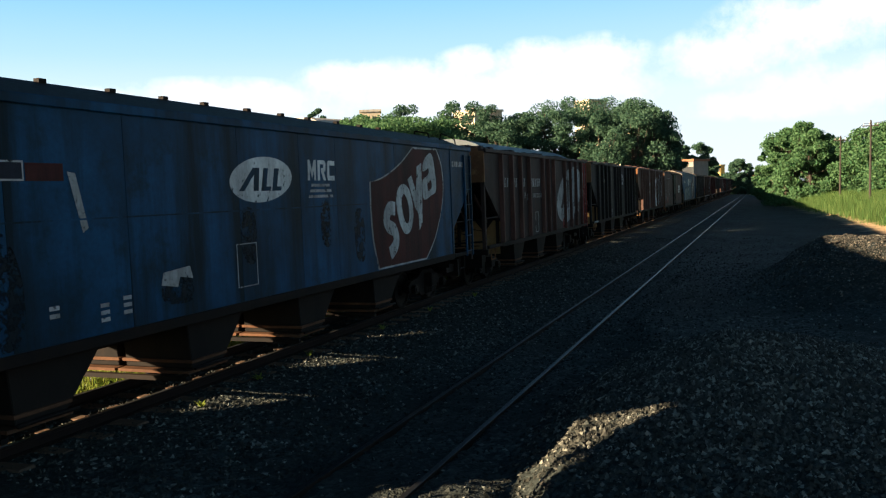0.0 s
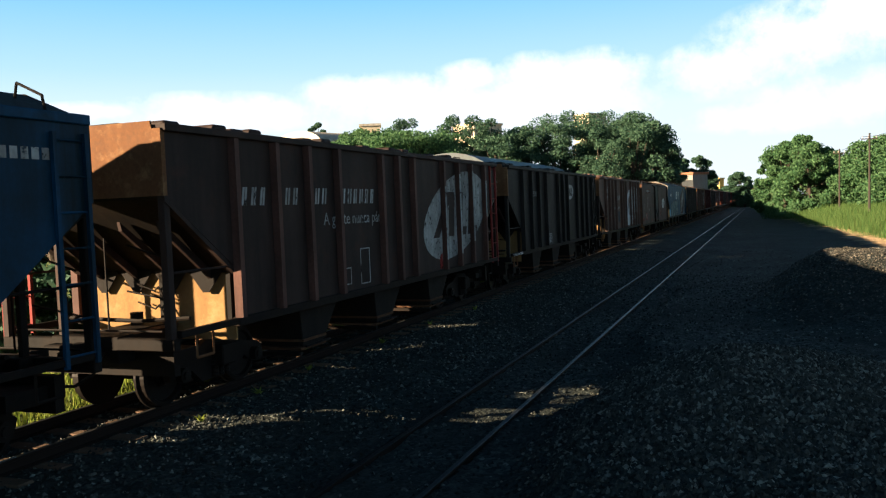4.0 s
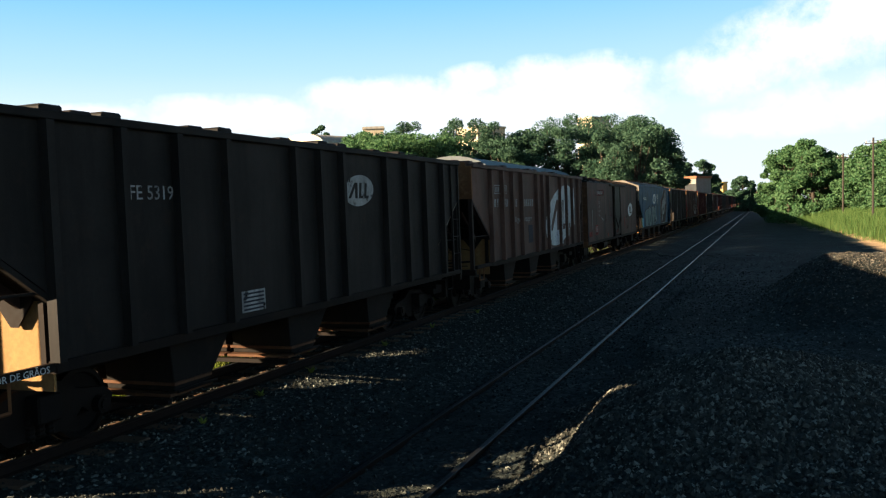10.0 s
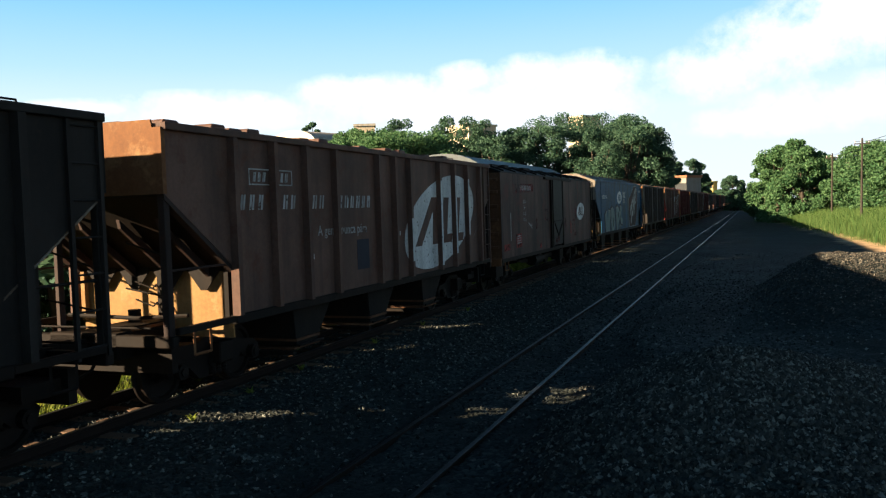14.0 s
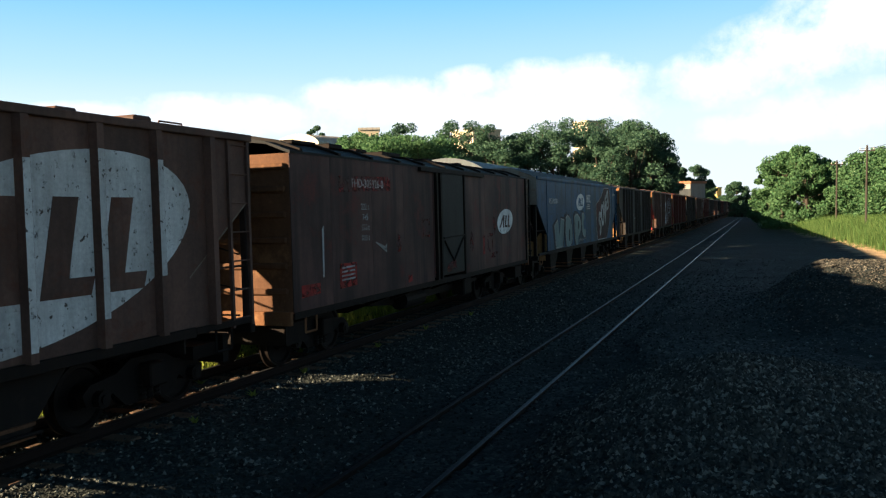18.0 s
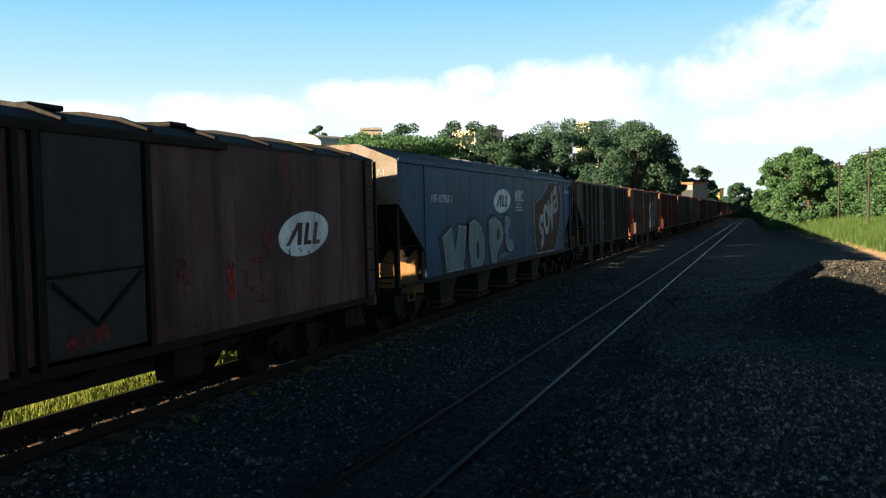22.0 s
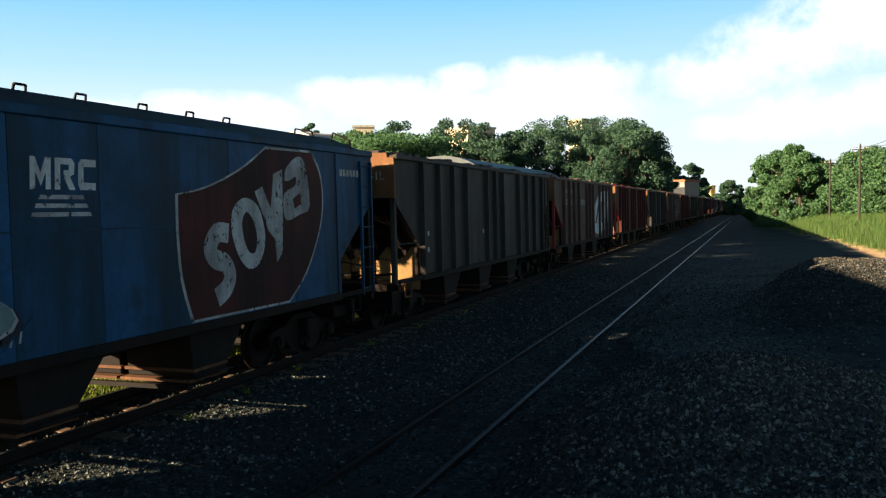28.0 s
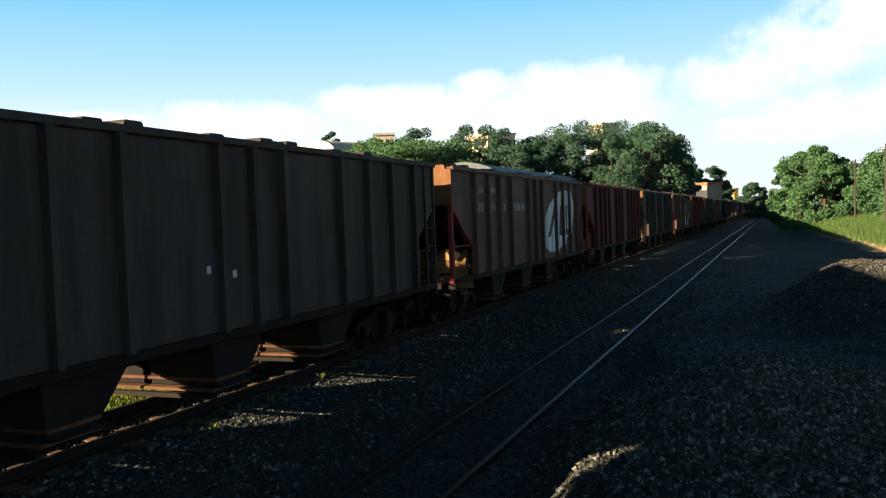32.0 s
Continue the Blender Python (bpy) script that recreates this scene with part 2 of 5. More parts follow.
# ---- sky with a bank of low cloud ----
def make_sky():
    w = bpy.data.worlds.new("sky")
    scene.world = w
    w.use_nodes = True
    nt = w.node_tree
    bg = nt.nodes["Background"]
    sky = nt.nodes.new("ShaderNodeTexSky")
    sky.sky_type, sky.sun_disc = "NISHITA", False
    sky.sun_elevation = SUN_EL
    sky.sun_rotation = math.atan2(-SUN_WAY.x, -SUN_WAY.y)
    sky.air_density, sky.dust_density, sky.ozone_density = 1.0, 0.6, 2.5
    tc = nt.nodes.new("ShaderNodeTexCoord")
    sep = nt.nodes.new("ShaderNodeSeparateXYZ")
    nt.links.new(tc.outputs["Generated"], sep.inputs[0])

    def math_node(op, a, b=0.0):
        n = nt.nodes.new("ShaderNodeMath")
        n.operation = op
        for i, v in enumerate((a, b)):
            if isinstance(v, (int, float)):
                n.inputs[i].default_value = v
            else:
                nt.links.new(v, n.inputs[i])
        return n.outputs[0]

    az = math_node("MULTIPLY", math_node("ARCTAN2", sep.outputs["X"], sep.outputs["Y"]), 57.2958)
    el = math_node("MULTIPLY", math_node("ARCSINE", sep.outputs["Z"]), 57.2958)
    # ragged edges: push the directions about with noise
    comb = nt.nodes.new("ShaderNodeCombineXYZ")
    nt.links.new(az, comb.inputs[0])
    nt.links.new(el, comb.inputs[1])
    warp = noise_tex(nt, comb.outputs[0], 0.22, 8, 0.65)
    fine = noise_tex(nt, comb.outputs[0], 0.55, 6, 0.6)
    total = None
    for a, e, ra, re in CLOUDS:
        dx = math_node("DIVIDE", math_node("SUBTRACT", az, a), ra)
        dy = math_node("DIVIDE", math_node("SUBTRACT", el, e), re)
        r = math_node("SQRT", math_node("ADD", math_node("MULTIPLY", dx, dx), math_node("MULTIPLY", dy, dy)))
        blob = math_node("MAXIMUM", math_node("SUBTRACT", 1.3, r), 0.0)
        total = blob if total is None else math_node("MAXIMUM", total, blob)
    near = math_node("MINIMUM", math_node("MULTIPLY", total, 3.0), 1.0)
    rough = math_node("ADD", math_node("MULTIPLY", math_node("SUBTRACT", warp, 0.5), 2.6), math_node("MULTIPLY", math_node("SUBTRACT", fine, 0.5), 1.2))
    lumpy = math_node("ADD", total, math_node("MULTIPLY", rough, near))
    cover = ramp(nt, lumpy, ((0.05, (0, 0, 0)), (0.85, (1, 1, 1))))
    # the blue pales towards the horizon and deepens overhead
    low = ramp(nt, math_node("DIVIDE", el, 40.0), HAZE)
    weight = ramp(nt, math_node("DIVIDE", el, 40.0), ((0.0, (1,) * 3), (0.42, (1.0,) * 3), (0.72, (0, 0, 0))))
    low = mix(nt, 1.0, low, (SKY_LOW,) * 3, "MULTIPLY")
    tinted = mix(nt, 1.0, sky.outputs["Color"], SKY_TINT, "MULTIPLY")
    col = mix(nt, weight, tinted, low)
    col = mix(nt, cover, col, CLOUD)
    nt.links.new(col, bg.inputs["Color"])
    bg.inputs["Strength"].default_value = SKY_STRENGTH


# azimuth, elevation, and half-widths of the clouds, in degrees
CLOUDS = [(-18.0, 7.0, 12.0, 2.2), (-18.0, 8.6, 3.0, 1.2), (-14.2, 8.8, 2.6, 1.3), (-9.9, 8.6, 3.2, 1.5), (-26.0, 8.0, 4.0, 1.2),
          (-36.0, 6.8, 7.0, 1.3), (-43.0, 7.0, 3.5, 0.6), (-2.6, 8.2, 3.4, 1.7), (2.0, 9.6, 5.0, 2.2), (7.0, 11.0, 6.0, 2.6), (14.0, 12.5, 8.0, 4.0), (7.5, 5.8, 8.0, 1.6), (1.0, 5.0, 5.0, 1.0), (26.0, 14.0, 12.0, 5.0)]
SKY_TINT = (0.19, 0.335, 0.40)
HAZE = ((0.0, (0.86, 0.95, 1.0)), (0.16, (0.76, 0.92, 1.0)), (0.24, (0.49, 0.78, 0.98)), (0.36, (0.235, 0.61, 0.97)), (0.7, (0.14, 0.42, 0.74)))
SKY_LOW = 6.3
CLOUD = (6.25, 6.7, 7.4)
SKY_STRENGTH = 0.0322
make_sky()

# ---- the train ----
HX = 1.38          # half width to the side sheets
TRACK_X = -8.157   # middle of the main track
TRAVEL = [(0, 3.15), (3.5, 3.15), (6, 3.1), (8, 2.95), (10, 2.83), (12, 2.8), (14, 2.83), (16, 2.92), (17, 2.98), (18, 2.96), (19, 2.89), (20, 2.79),
          (23, 2.79), (25, 2.9), (27, 3.0), (29, 3.12), (30, 3.2), (32, 3.2)]   # seconds, metres a second


def gone(t):
    """Metres that the train has rolled after t seconds."""
    d = 0.0
    for (t0, v0), (t1, v1) in zip(TRAVEL, TRAVEL[1:]):
        if t <= t0:
            break
        e = min(t, t1)
        v = v0 + (v1 - v0) * (e - t0) / (t1 - t0)
        d += (e - t0) * (v0 + v) / 2
    return d


def bogie_parts(wagon, yc):
    bm = B()
    box(bm, -1.05, 1.05, -0.16, 0.16, 0.42, 0.72)
    box(bm, -0.35, 0.35, -0.25, 0.25, 0.62, 0.80)
    bol = part("bogie", bevelled(bm, 0.02), BLACK, wagon, "cast iron bogie with two wheelsets")
    bol.matrix_basis = pose(0, yc, 0)
    for sx in (-1, 1):
        bm = B()
        x = sx * 0.80
        outline = [(-1.1, 0.50), (-0.98, 0.60), (-0.55, 0.66), (-0.3, 0.80), (0.3, 0.80), (0.55, 0.66), (0.98, 0.60), (1.1, 0.50),
                   (1.05, 0.36), (0.72, 0.36), (0.62, 0.44), (0.40, 0.24), (-0.40, 0.24), (-0.62, 0.44), (-0.72, 0.36), (-1.05, 0.36)]
        side_slab(bm, outline, x - 0.06, 0.12)
        fr = part("side_frame", bm, BLACK, bol)
        for y in (-0.86, 0.86):
            bm = B()
            tube(bm, (x + sx * 0.05, y, 0.42), (x + sx * 0.16, y, 0.42), 0.105, 14)
            tube(bm, (x + sx * 0.155, y, 0.42), (x + sx * 0.18, y, 0.42), 0.06, 10)
            part("journal_box", bm, WHEEL, bol)
        for y in (-0.13, 0.0, 0.13):
            bm = B()
            n = 8
            rings = [(0.26 + 0.025 * k, 0.06 if k % 2 else 0.045) for k in range(11)]
            loops = [[bm.verts.new((x + sx * 0.075 + r * math.cos(q * math.tau / n), y + r * math.sin(q * math.tau / n), z)) for q in range(n)] for z, r in rings]
            for la, lb in zip(loops, loops[1:]):
                for q in range(n):
                    bm.faces.new((la[q], la[(q + 1) % n], lb[(q + 1) % n], lb[q]))
            part("spring", bm, BLACK, bol)
    for y in (-0.86, 0.86):
        bm = B()
        tube(bm, (-0.78, 0, 0), (0.78, 0, 0), 0.075, 12)
        ws = part("wheelset", bm, WHEEL, wagon, "steel axle with two worn wheels")
        ws.matrix_basis = pose(0, yc + y, 0.42)
        for sx in (-1, 1):
            x = sx * 0.5
            bm = B()
            rings = ((0.035, 0.45), (0.0, 0.45), (-0.02, 0.42), (-0.10, 0.415), (-0.105, 0.36), (-0.06, 0.34), (-0.05, 0.16), (-0.12, 0.13), (-0.12, 0.075))
            n = 32
            loops = [[bm.verts.new((x - sx * xa, r * math.cos(k * math.tau / n), r * math.sin(k * math.tau / n))) for k in range(n)] for xa, r in rings]
            for la, lb in zip(loops, loops[1:]):
                for k in range(n):
                    bm.faces.new((la[k], la[(k + 1) % n], lb[(k + 1) % n], lb[k]))
            bm.faces.new(loops[0])
            part("wheel", bm, WHEEL, ws)
    return bol


def ladder(wagon, x, y0, y1, z0, z1, material, rungs=7):
    bm = B()
    for y in (y0, y1):
        box(bm, x, x + 0.045, y - 0.025, y + 0.025, z0, z1)
    lad = part("ladder", bm, material, wagon)
    for k in range(rungs):
        z = z0 + 0.12 + k * (z1 - z0 - 0.2) / (rungs - 1)
        bm = B()
        tube(bm, (x + 0.02, y0, z), (x + 0.02, y1, z), 0.013, 6)
        part("rung", bm, material, lad)


def coupler(wagon, y, s):
    bm = B()
    box(bm, -0.09, 0.09, min(y, y + s * 0.36), max(y, y + s * 0.36), 0.80, 0.98)
    box(bm, -0.16, 0.13, min(y + s * 0.30, y + s * 0.52), max(y + s * 0.30, y + s * 0.52), 0.76, 1.02)
    part("coupler", bevelled(bm, 0.02), BLACK, wagon)
    bm = B()
    rod(bm, [(0.3, y, 0.85), (0.33, y + s * 0.22, 0.62), (0.22, y + s * 0.42, 0.5), (0.12, y + s * 0.52, 0.52)], 0.022)
    part("air_hose", bm, BLACK, wagon)


def open_end(wagon, L, s, paint, plate, sheet, post, peak=0.0, eave=3.64):
    """The end of a hopper wagon with its platform; s = -1 for the leading end, 1 for the other."""
    e = s * L / 2
    k = -s                       # inwards

    def y(d):
        return e + k * d

    def ybox(bm, x0, x1, d0, d1, z0, z1):
        a, b = sorted((y(d0), y(d1)))
        return box(bm, x0, x1, a, b, z0, z1)
    bm = B()
    if peak:
        slab(bm, [(-HX, y(0), 2.72), (HX, y(0), 2.72), (HX, y(0), eave + 0.02), (0.56, y(0), peak - 0.005), (-0.56, y(0), peak - 0.005), (-HX, y(0), eave + 0.02)], (0, k * 0.03, 0))
        ybox(bm, HX - 0.13, HX + 0.035, -0.02, 0.06, 2.72, eave)
    else:
        slab(bm, [(-HX, y(0), 2.80), (HX, y(0), 2.80), (HX, y(0), 3.62), (HX - 0.13, y(0), 3.62), (HX - 0.15, y(0), 3.72), (-HX + 0.15, y(0), 3.72), (-HX + 0.13, y(0), 3.62), (-HX, y(0), 3.62)], (0, k * 0.03, 0))
        ybox(bm, HX - 0.10, HX + 0.02, -0.025, 0.05, 2.80, 3.62)
    # trailing sheet coloured black, so no bounced sun lifts the gap's shade
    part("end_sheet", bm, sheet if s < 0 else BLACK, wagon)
    # the sloping floor of the hopper
    bm = B()
    z0 = 2.72 if peak else 2.80
    slab(bm, [(-HX, y(0), z0), (HX, y(0), z0), (HX, y(1.46), 1.74), (-HX, y(1.46), 1.74)], (0, k * 0.02, -0.03))
    part("slope_sheet", bm, BLACK, wagon)
    for x in (-0.95, -0.32, 0.32, 0.95):
        bm = B()
        slab(bm, [(x, y(0.35), z0 - 0.3), (x, y(0.38), z0 - 0.42), (x, y(1.42), 1.62), (x, y(1.42), 1.76)], (0.05, 0, 0))
        part("stiffener", bm, DARKBROWN, wagon)
    bm = B()
    ybox(bm, -HX, HX, 1.44, 1.47, 1.02, 1.78)
    ybox(bm, -HX + 0.06, HX - 0.06, 1.44, 1.465, 0.80, 1.02)
    # darker steel at the trailing end, its shade put into the colour
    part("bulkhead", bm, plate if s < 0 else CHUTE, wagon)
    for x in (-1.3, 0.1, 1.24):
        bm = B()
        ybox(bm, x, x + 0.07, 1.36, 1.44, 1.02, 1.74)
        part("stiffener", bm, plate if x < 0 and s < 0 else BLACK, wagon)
    # gussets between the sill and the slope
    for x in (-0.9, -0.3, 0.3, 0.9):
        bm = B()
        slab(bm, [(x - 0.29, y(1.38), 1.86), (x + 0.29, y(1.38), 1.86), (x + 0.26, y(1.38), 1.74), (x + 0.05, y(1.38), 1.47), (x - 0.05, y(1.38), 1.47), (x - 0.26, y(1.38), 1.74)], (0, s * 0.02, 0))
        part("gusset", bm, BLACK, wagon)
    for x in (-HX + 0.0, HX - 0.10):
        bm = B()
        ybox(bm, x, x + 0.10, 0.0, 0.11, 1.02, 2.85)
        part("corner_post", bevelled(bm, 0.008), post, wagon)
    for x in ((-0.52,) if s < 0 else (-0.52, 0.42)):
        bm = B()
        ybox(bm, x, x + 0.07, 0.10, 0.2, 1.02, 2.62)
        part("end_post", bevelled(bm, 0.008), post, wagon)
    bm = B()
    ybox(bm, -HX - 0.02, HX + 0.04, 0.0, 0.12, 0.88, 1.03)
    ybox(bm, -0.55, 0.55, 0.0, 0.30, 0.70, 1.05)
    part("end_sill", bevelled(bm, 0.012), BLACK, wagon)
    bm = B()
    ybox(bm, -0.34, 0.34, 0.12, 1.46, 1.0, 1.03)
    # rusty at the leading end; black stands for shade at the other
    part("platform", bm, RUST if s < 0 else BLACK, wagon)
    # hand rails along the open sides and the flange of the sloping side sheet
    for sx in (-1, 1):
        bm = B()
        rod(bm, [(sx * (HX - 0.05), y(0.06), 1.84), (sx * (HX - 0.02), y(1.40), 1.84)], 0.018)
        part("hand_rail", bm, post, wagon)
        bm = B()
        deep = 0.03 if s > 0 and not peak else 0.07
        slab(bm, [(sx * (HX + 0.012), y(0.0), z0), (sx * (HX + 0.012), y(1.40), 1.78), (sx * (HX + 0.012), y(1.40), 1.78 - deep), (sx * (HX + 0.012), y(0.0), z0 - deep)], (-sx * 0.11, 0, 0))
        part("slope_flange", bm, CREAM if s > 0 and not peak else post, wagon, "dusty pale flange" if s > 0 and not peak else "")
    bm = B()
    ybox(bm, -1.15, 1.15, 0.30, 0.42, 0.50, 0.90)
    ybox(bm, -1.05, 1.05, 0.42, 0.95, 0.62, 0.80)
    part("brake_beam", bm, BLACK, wagon)
    # grab irons, brake rod and pipe on the platform
    bm = B()
    rod(bm, [(-1.2, y(0.06), 1.12), (1.2, y(0.06), 1.12)], 0.014)
    rod(bm, [(-1.1, y(0.9), 1.16), (0.2, y(0.8), 1.14), (1.0, y(0.86), 1.18)], 0.03)
    rod(bm, [(0.30, y(0.13), 1.10), (0.30, y(0.13), 2.3)], 0.013)
    rod(bm, [(0.62, y(0.18), 2.2), (1.3, y(0.18), 2.0)], 0.012)
    rod(bm, [(0.62, y(0.14), 1.62), (1.32, y(0.14), 1.5)], 0.012)
    part("grab_iron", bm, BLACK, wagon)
    for z in (1.22, 1.48):
        bm = B()
        rod(bm, [(-0.25, y(1.32), z + 0.12), (0.05, y(1.32), z + 0.02), (0.12, y(1.32), z + 0.08), (0.2, y(1.32), z - 0.04), (0.42, y(1.32), z)], 0.012)
        part("grab_iron", bm, BLACK, wagon)
    bm = B()
    if s > 0:
        tube(bm, (0.0, y(1.0), 1.2), (0.0, y(1.35), 1.2), 0.13, 16)
    else:
        tube(bm, (-0.1, y(1.1), 1.05), (-0.1, y(1.1), 1.22), 0.09, 12)
    part("brake_cylinder", bm, BLACK, wagon)
    # step below the corner
    bm = B()
    rod(bm, [(HX - 0.02, y(0.5), 1.02), (HX - 0.02, y(0.5), 0.72), (HX - 0.02, y(0.85), 0.72), (HX - 0.02, y(0.85), 1.02)], 0.02, 4)
    # both trailing steps are black in place of shade
    part("step", bm, RUST if s < 0 else BLACK, wagon)
    bm = B()
    rod(bm, [(-HX + 0.02, y(0.5), 1.02), (-HX + 0.02, y(0.5), 0.72), (-HX + 0.02, y(0.85), 0.72), (-HX + 0.02, y(0.85), 1.02)], 0.02, 4)
    part("step", bm, RUST if s < 0 else BLACK, wagon)
    coupler(wagon, e, s)


def chutes(wagon, centres, material):
    """Pairs of discharge chutes with flanged outlets and sliding gates."""
    for c in centres:
        for x0, x1 in ((-1.15, -0.06), (0.06, 1.15)):
            bm = B()
            slab(bm, [(x0, c - 0.44, 1.12), (x0, c + 1.0, 1.12), (x0, c + 0.36, 0.44), (x0, c + 0.32, 0.35), (x0, c - 0.36, 0.35)], (x1 - x0, 0, 0))
            chute = part("chute", bevelled(bm, 0.012), material, wagon)
            for d, z in ((0.02, 0.45), (0.11, 0.325)):
                bm = B()
                box(bm, x0 - 0.03, x1 + 0.03, c - 0.38 - d, c + 0.36, z - 0.02, z + 0.02)
                part("outlet_flange", bm, ENDBROWN, chute)
        bm = B()
        box(bm, -1.24, 1.24, c - 0.62, c - 0.54, 0.24, 0.30)
        rod(bm, [(1.22, c - 0.4, 0.36), (1.27, c, 0.38), (1.22, c + 0.4, 0.36)], 0.022)
        part("chute_gate", bm, BLACK, wagon)


RIBS = (1.40, 2.44, 3.40, 4.40, 6.15, 6.925, 7.70, 9.45, 10.45, 11.41, 12.45)


def ribbed_hopper(label, paint, post=None, plate=None, sheet=None, ladder_paint=None, rib_paint=None, L=13.62):
    """Short closed hopper with outside posts; L is its length over the ends."""
    w = thing("hopper_wagon", label, "freight wagon", "wagons of the train")
    y0 = -L / 2
    post, plate, sheet, ladder_paint, rib_paint = post or paint, plate or OLIVE, sheet or RUST, ladder_paint or paint, rib_paint or paint
    for sx in (1, -1):
        x = sx * HX
        for a, b in zip(RIBS, RIBS[1:]):
            bm = B()
            side_slab(bm, [(y0 + a, 1.10), (y0 + b, 1.10), (y0 + b, 3.62), (y0 + a, 3.62)], x - 0.012, 0.024)
            part("side_panel", bm, paint, w)
        for s in (-1, 1):
            bm = B()
            e = s * L / 2
            r = 1.40 if s < 0 else L - RIBS[-1]
            side_slab(bm, [(e, 3.62), (e, 2.80), (e - s * r, 2.80 - r / 1.4), (e - s * r, 3.62)], x - 0.012, 0.024)
            part("end_panel", bm, paint, w)
        for a in RIBS:
            bm = B()
            lo, hi = (x, x + 0.125) if sx > 0 else (x - 0.125, x)
            hat = [(lo if sx > 0 else hi, y0 + a - 0.055, 0), (hi if sx > 0 else lo, y0 + a - 0.05, 0), (hi if sx > 0 else lo, y0 + a + 0.05, 0), (lo if sx > 0 else hi, y0 + a + 0.055, 0)]
            slab(bm, [(p[0], p[1], 1.12) for p in hat], (0, 0, 2.46))
            part("rib", bm, rib_paint, w)
        bm = B()
        box(bm, min(x, x + sx * 0.085), max(x, x + sx * 0.085), y0, -y0, 3.585, 3.68)
        part("top_chord", bevelled(bm, 0.01), paint, w)
        bm = B()
        box(bm, min(x - sx * 0.05, x + sx * 0.06), max(x - sx * 0.05, x + sx * 0.06), y0 + 1.36, -y0 - 1.36, 1.0, 1.13)
        for s in (-1, 1):
            a, b = sorted((s * (L / 2 - 0.12), s * (L / 2 - 1.36)))
            box(bm, min(x - sx * 0.02, x + sx * 0.06), max(x - sx * 0.02, x + sx * 0.06), a, b, 1.03, 1.12)
        part("side_sill", bevelled(bm, 0.01), BLACK, w)
    bm = B()
    slab(bm, [(-HX, y0 + 0.035, 3.66), (-0.7, y0 + 0.035, 3.735), (0.7, y0 + 0.035, 3.735), (HX, y0 + 0.035, 3.66), (HX, y0 + 0.035, 3.63), (-HX, y0 + 0.035, 3.63)], (0, L - 0.07, 0))
    part("roof", bm, paint, w)
    # hatch covers and their battens
    for k, u in enumerate((1.2, 2.3, 2.75, 3.25, 4.9, 5.6, 7.3, 8.6, 8.95, 9.35, 10.9, 12.2)):
        bm = B()
        box(bm, -0.45, 0.62, y0 + u - 0.17, y0 + u + 0.17, 3.73, 3.865 + 0.03 * (k % 2))
        part("hatch_cover", bevelled(bm, 0.03), paint, w)
    bm = B()
    rod(bm, [(0.5, -y0 - 0.8, 3.73), (0.5, -y0 - 0.78, 3.87), (0.5, -y0 - 0.3, 3.87), (0.5, -y0 - 0.28, 3.73)], 0.014)
    part("roof_grab", bm, paint, w)
    bm = B()
    box(bm, -0.28, 0.28, y0 + 0.1, -y0 - 0.1, 0.72, 1.05)
    part("centre_sill", bm, BLACK, w)
    chutes(w, (-2.95, -0.15, 2.65), CHUTE)
    for s in (-1, 1):
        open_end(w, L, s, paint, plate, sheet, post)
        bogie_parts(w, s * (L / 2 - 1.63))
    ladder(w, HX + 0.01, -y0 - 0.52, -y0 - 0.07, 1.0, 3.6, ladder_paint)
    ladder(w, -HX - 0.055, y0 + 0.07, y0 + 0.52, 1.0, 3.6, ladder_paint)
    return w, L


def mark(w, name, pts, material, x, label=""):
    bm = B()
    side_slab(bm, pts, x, 0.003)
    return part(name, bm, material, w, label)


def oval_emblem(w, L, u, z, ru, rz, lean, paint_dark, x=None, material=None):
    """White oval with three dark slanting strokes."""
    x = HX + 0.014 if x is None else x
    c = u - L / 2
    mark(w, "oval_emblem", ellipse(c, z, ru if ru < 1.5 else ru * 0.92, rz, 44, lean if ru < 1.5 else 0.85), material or WHITE, x, "white painted oval with dark strokes")
    if L < 13.9 and ru > 1.5:
        outline = ellipse(c, z, ru * 0.92, rz, 160, 0.85)
        for r in RIBS:
            yr = r - L / 2
            zs = [q for p, q in outline if abs(p - yr) < 0.05]
            if len(zs) > 1 and max(zs) - min(zs) > 0.3:
                bm = B()
                side_slab(bm, [(yr - 0.045, max(1.14, min(zs))), (yr + 0.045, max(1.14, min(zs))), (yr + 0.045, max(zs)), (yr - 0.045, max(zs))], HX + 0.1255, 0.003)
                part("emblem_on_rib", bm, material or WHITE, w)
    # three slanting strokes: one like a roof without a crossbar, two with a foot
    h, sl, rs = rz * 0.5, 0.16 * lean, ru * 0.95
    roof = [(-0.74, -1.0), (-0.57, -1.0), (-0.31, 0.42), (-0.27, -1.0), (-0.10, -1.0), (-0.15, 1.0), (-0.37, 1.0)]
    foot = [(0.0, -1.0), (0.32, -1.0), (0.33, -0.62), (0.16, -0.62), (0.16, 1.0), (0.0, 1.0)]
    for pts in (roof, [(a - 0.01, b) for a, b in foot], [(a + 0.37, b) for a, b in foot]):
        mark(w, "emblem_stroke", [(c + rs * (a + sl * b), z + h * b) for a, b in pts], paint_dark, x + 0.003)


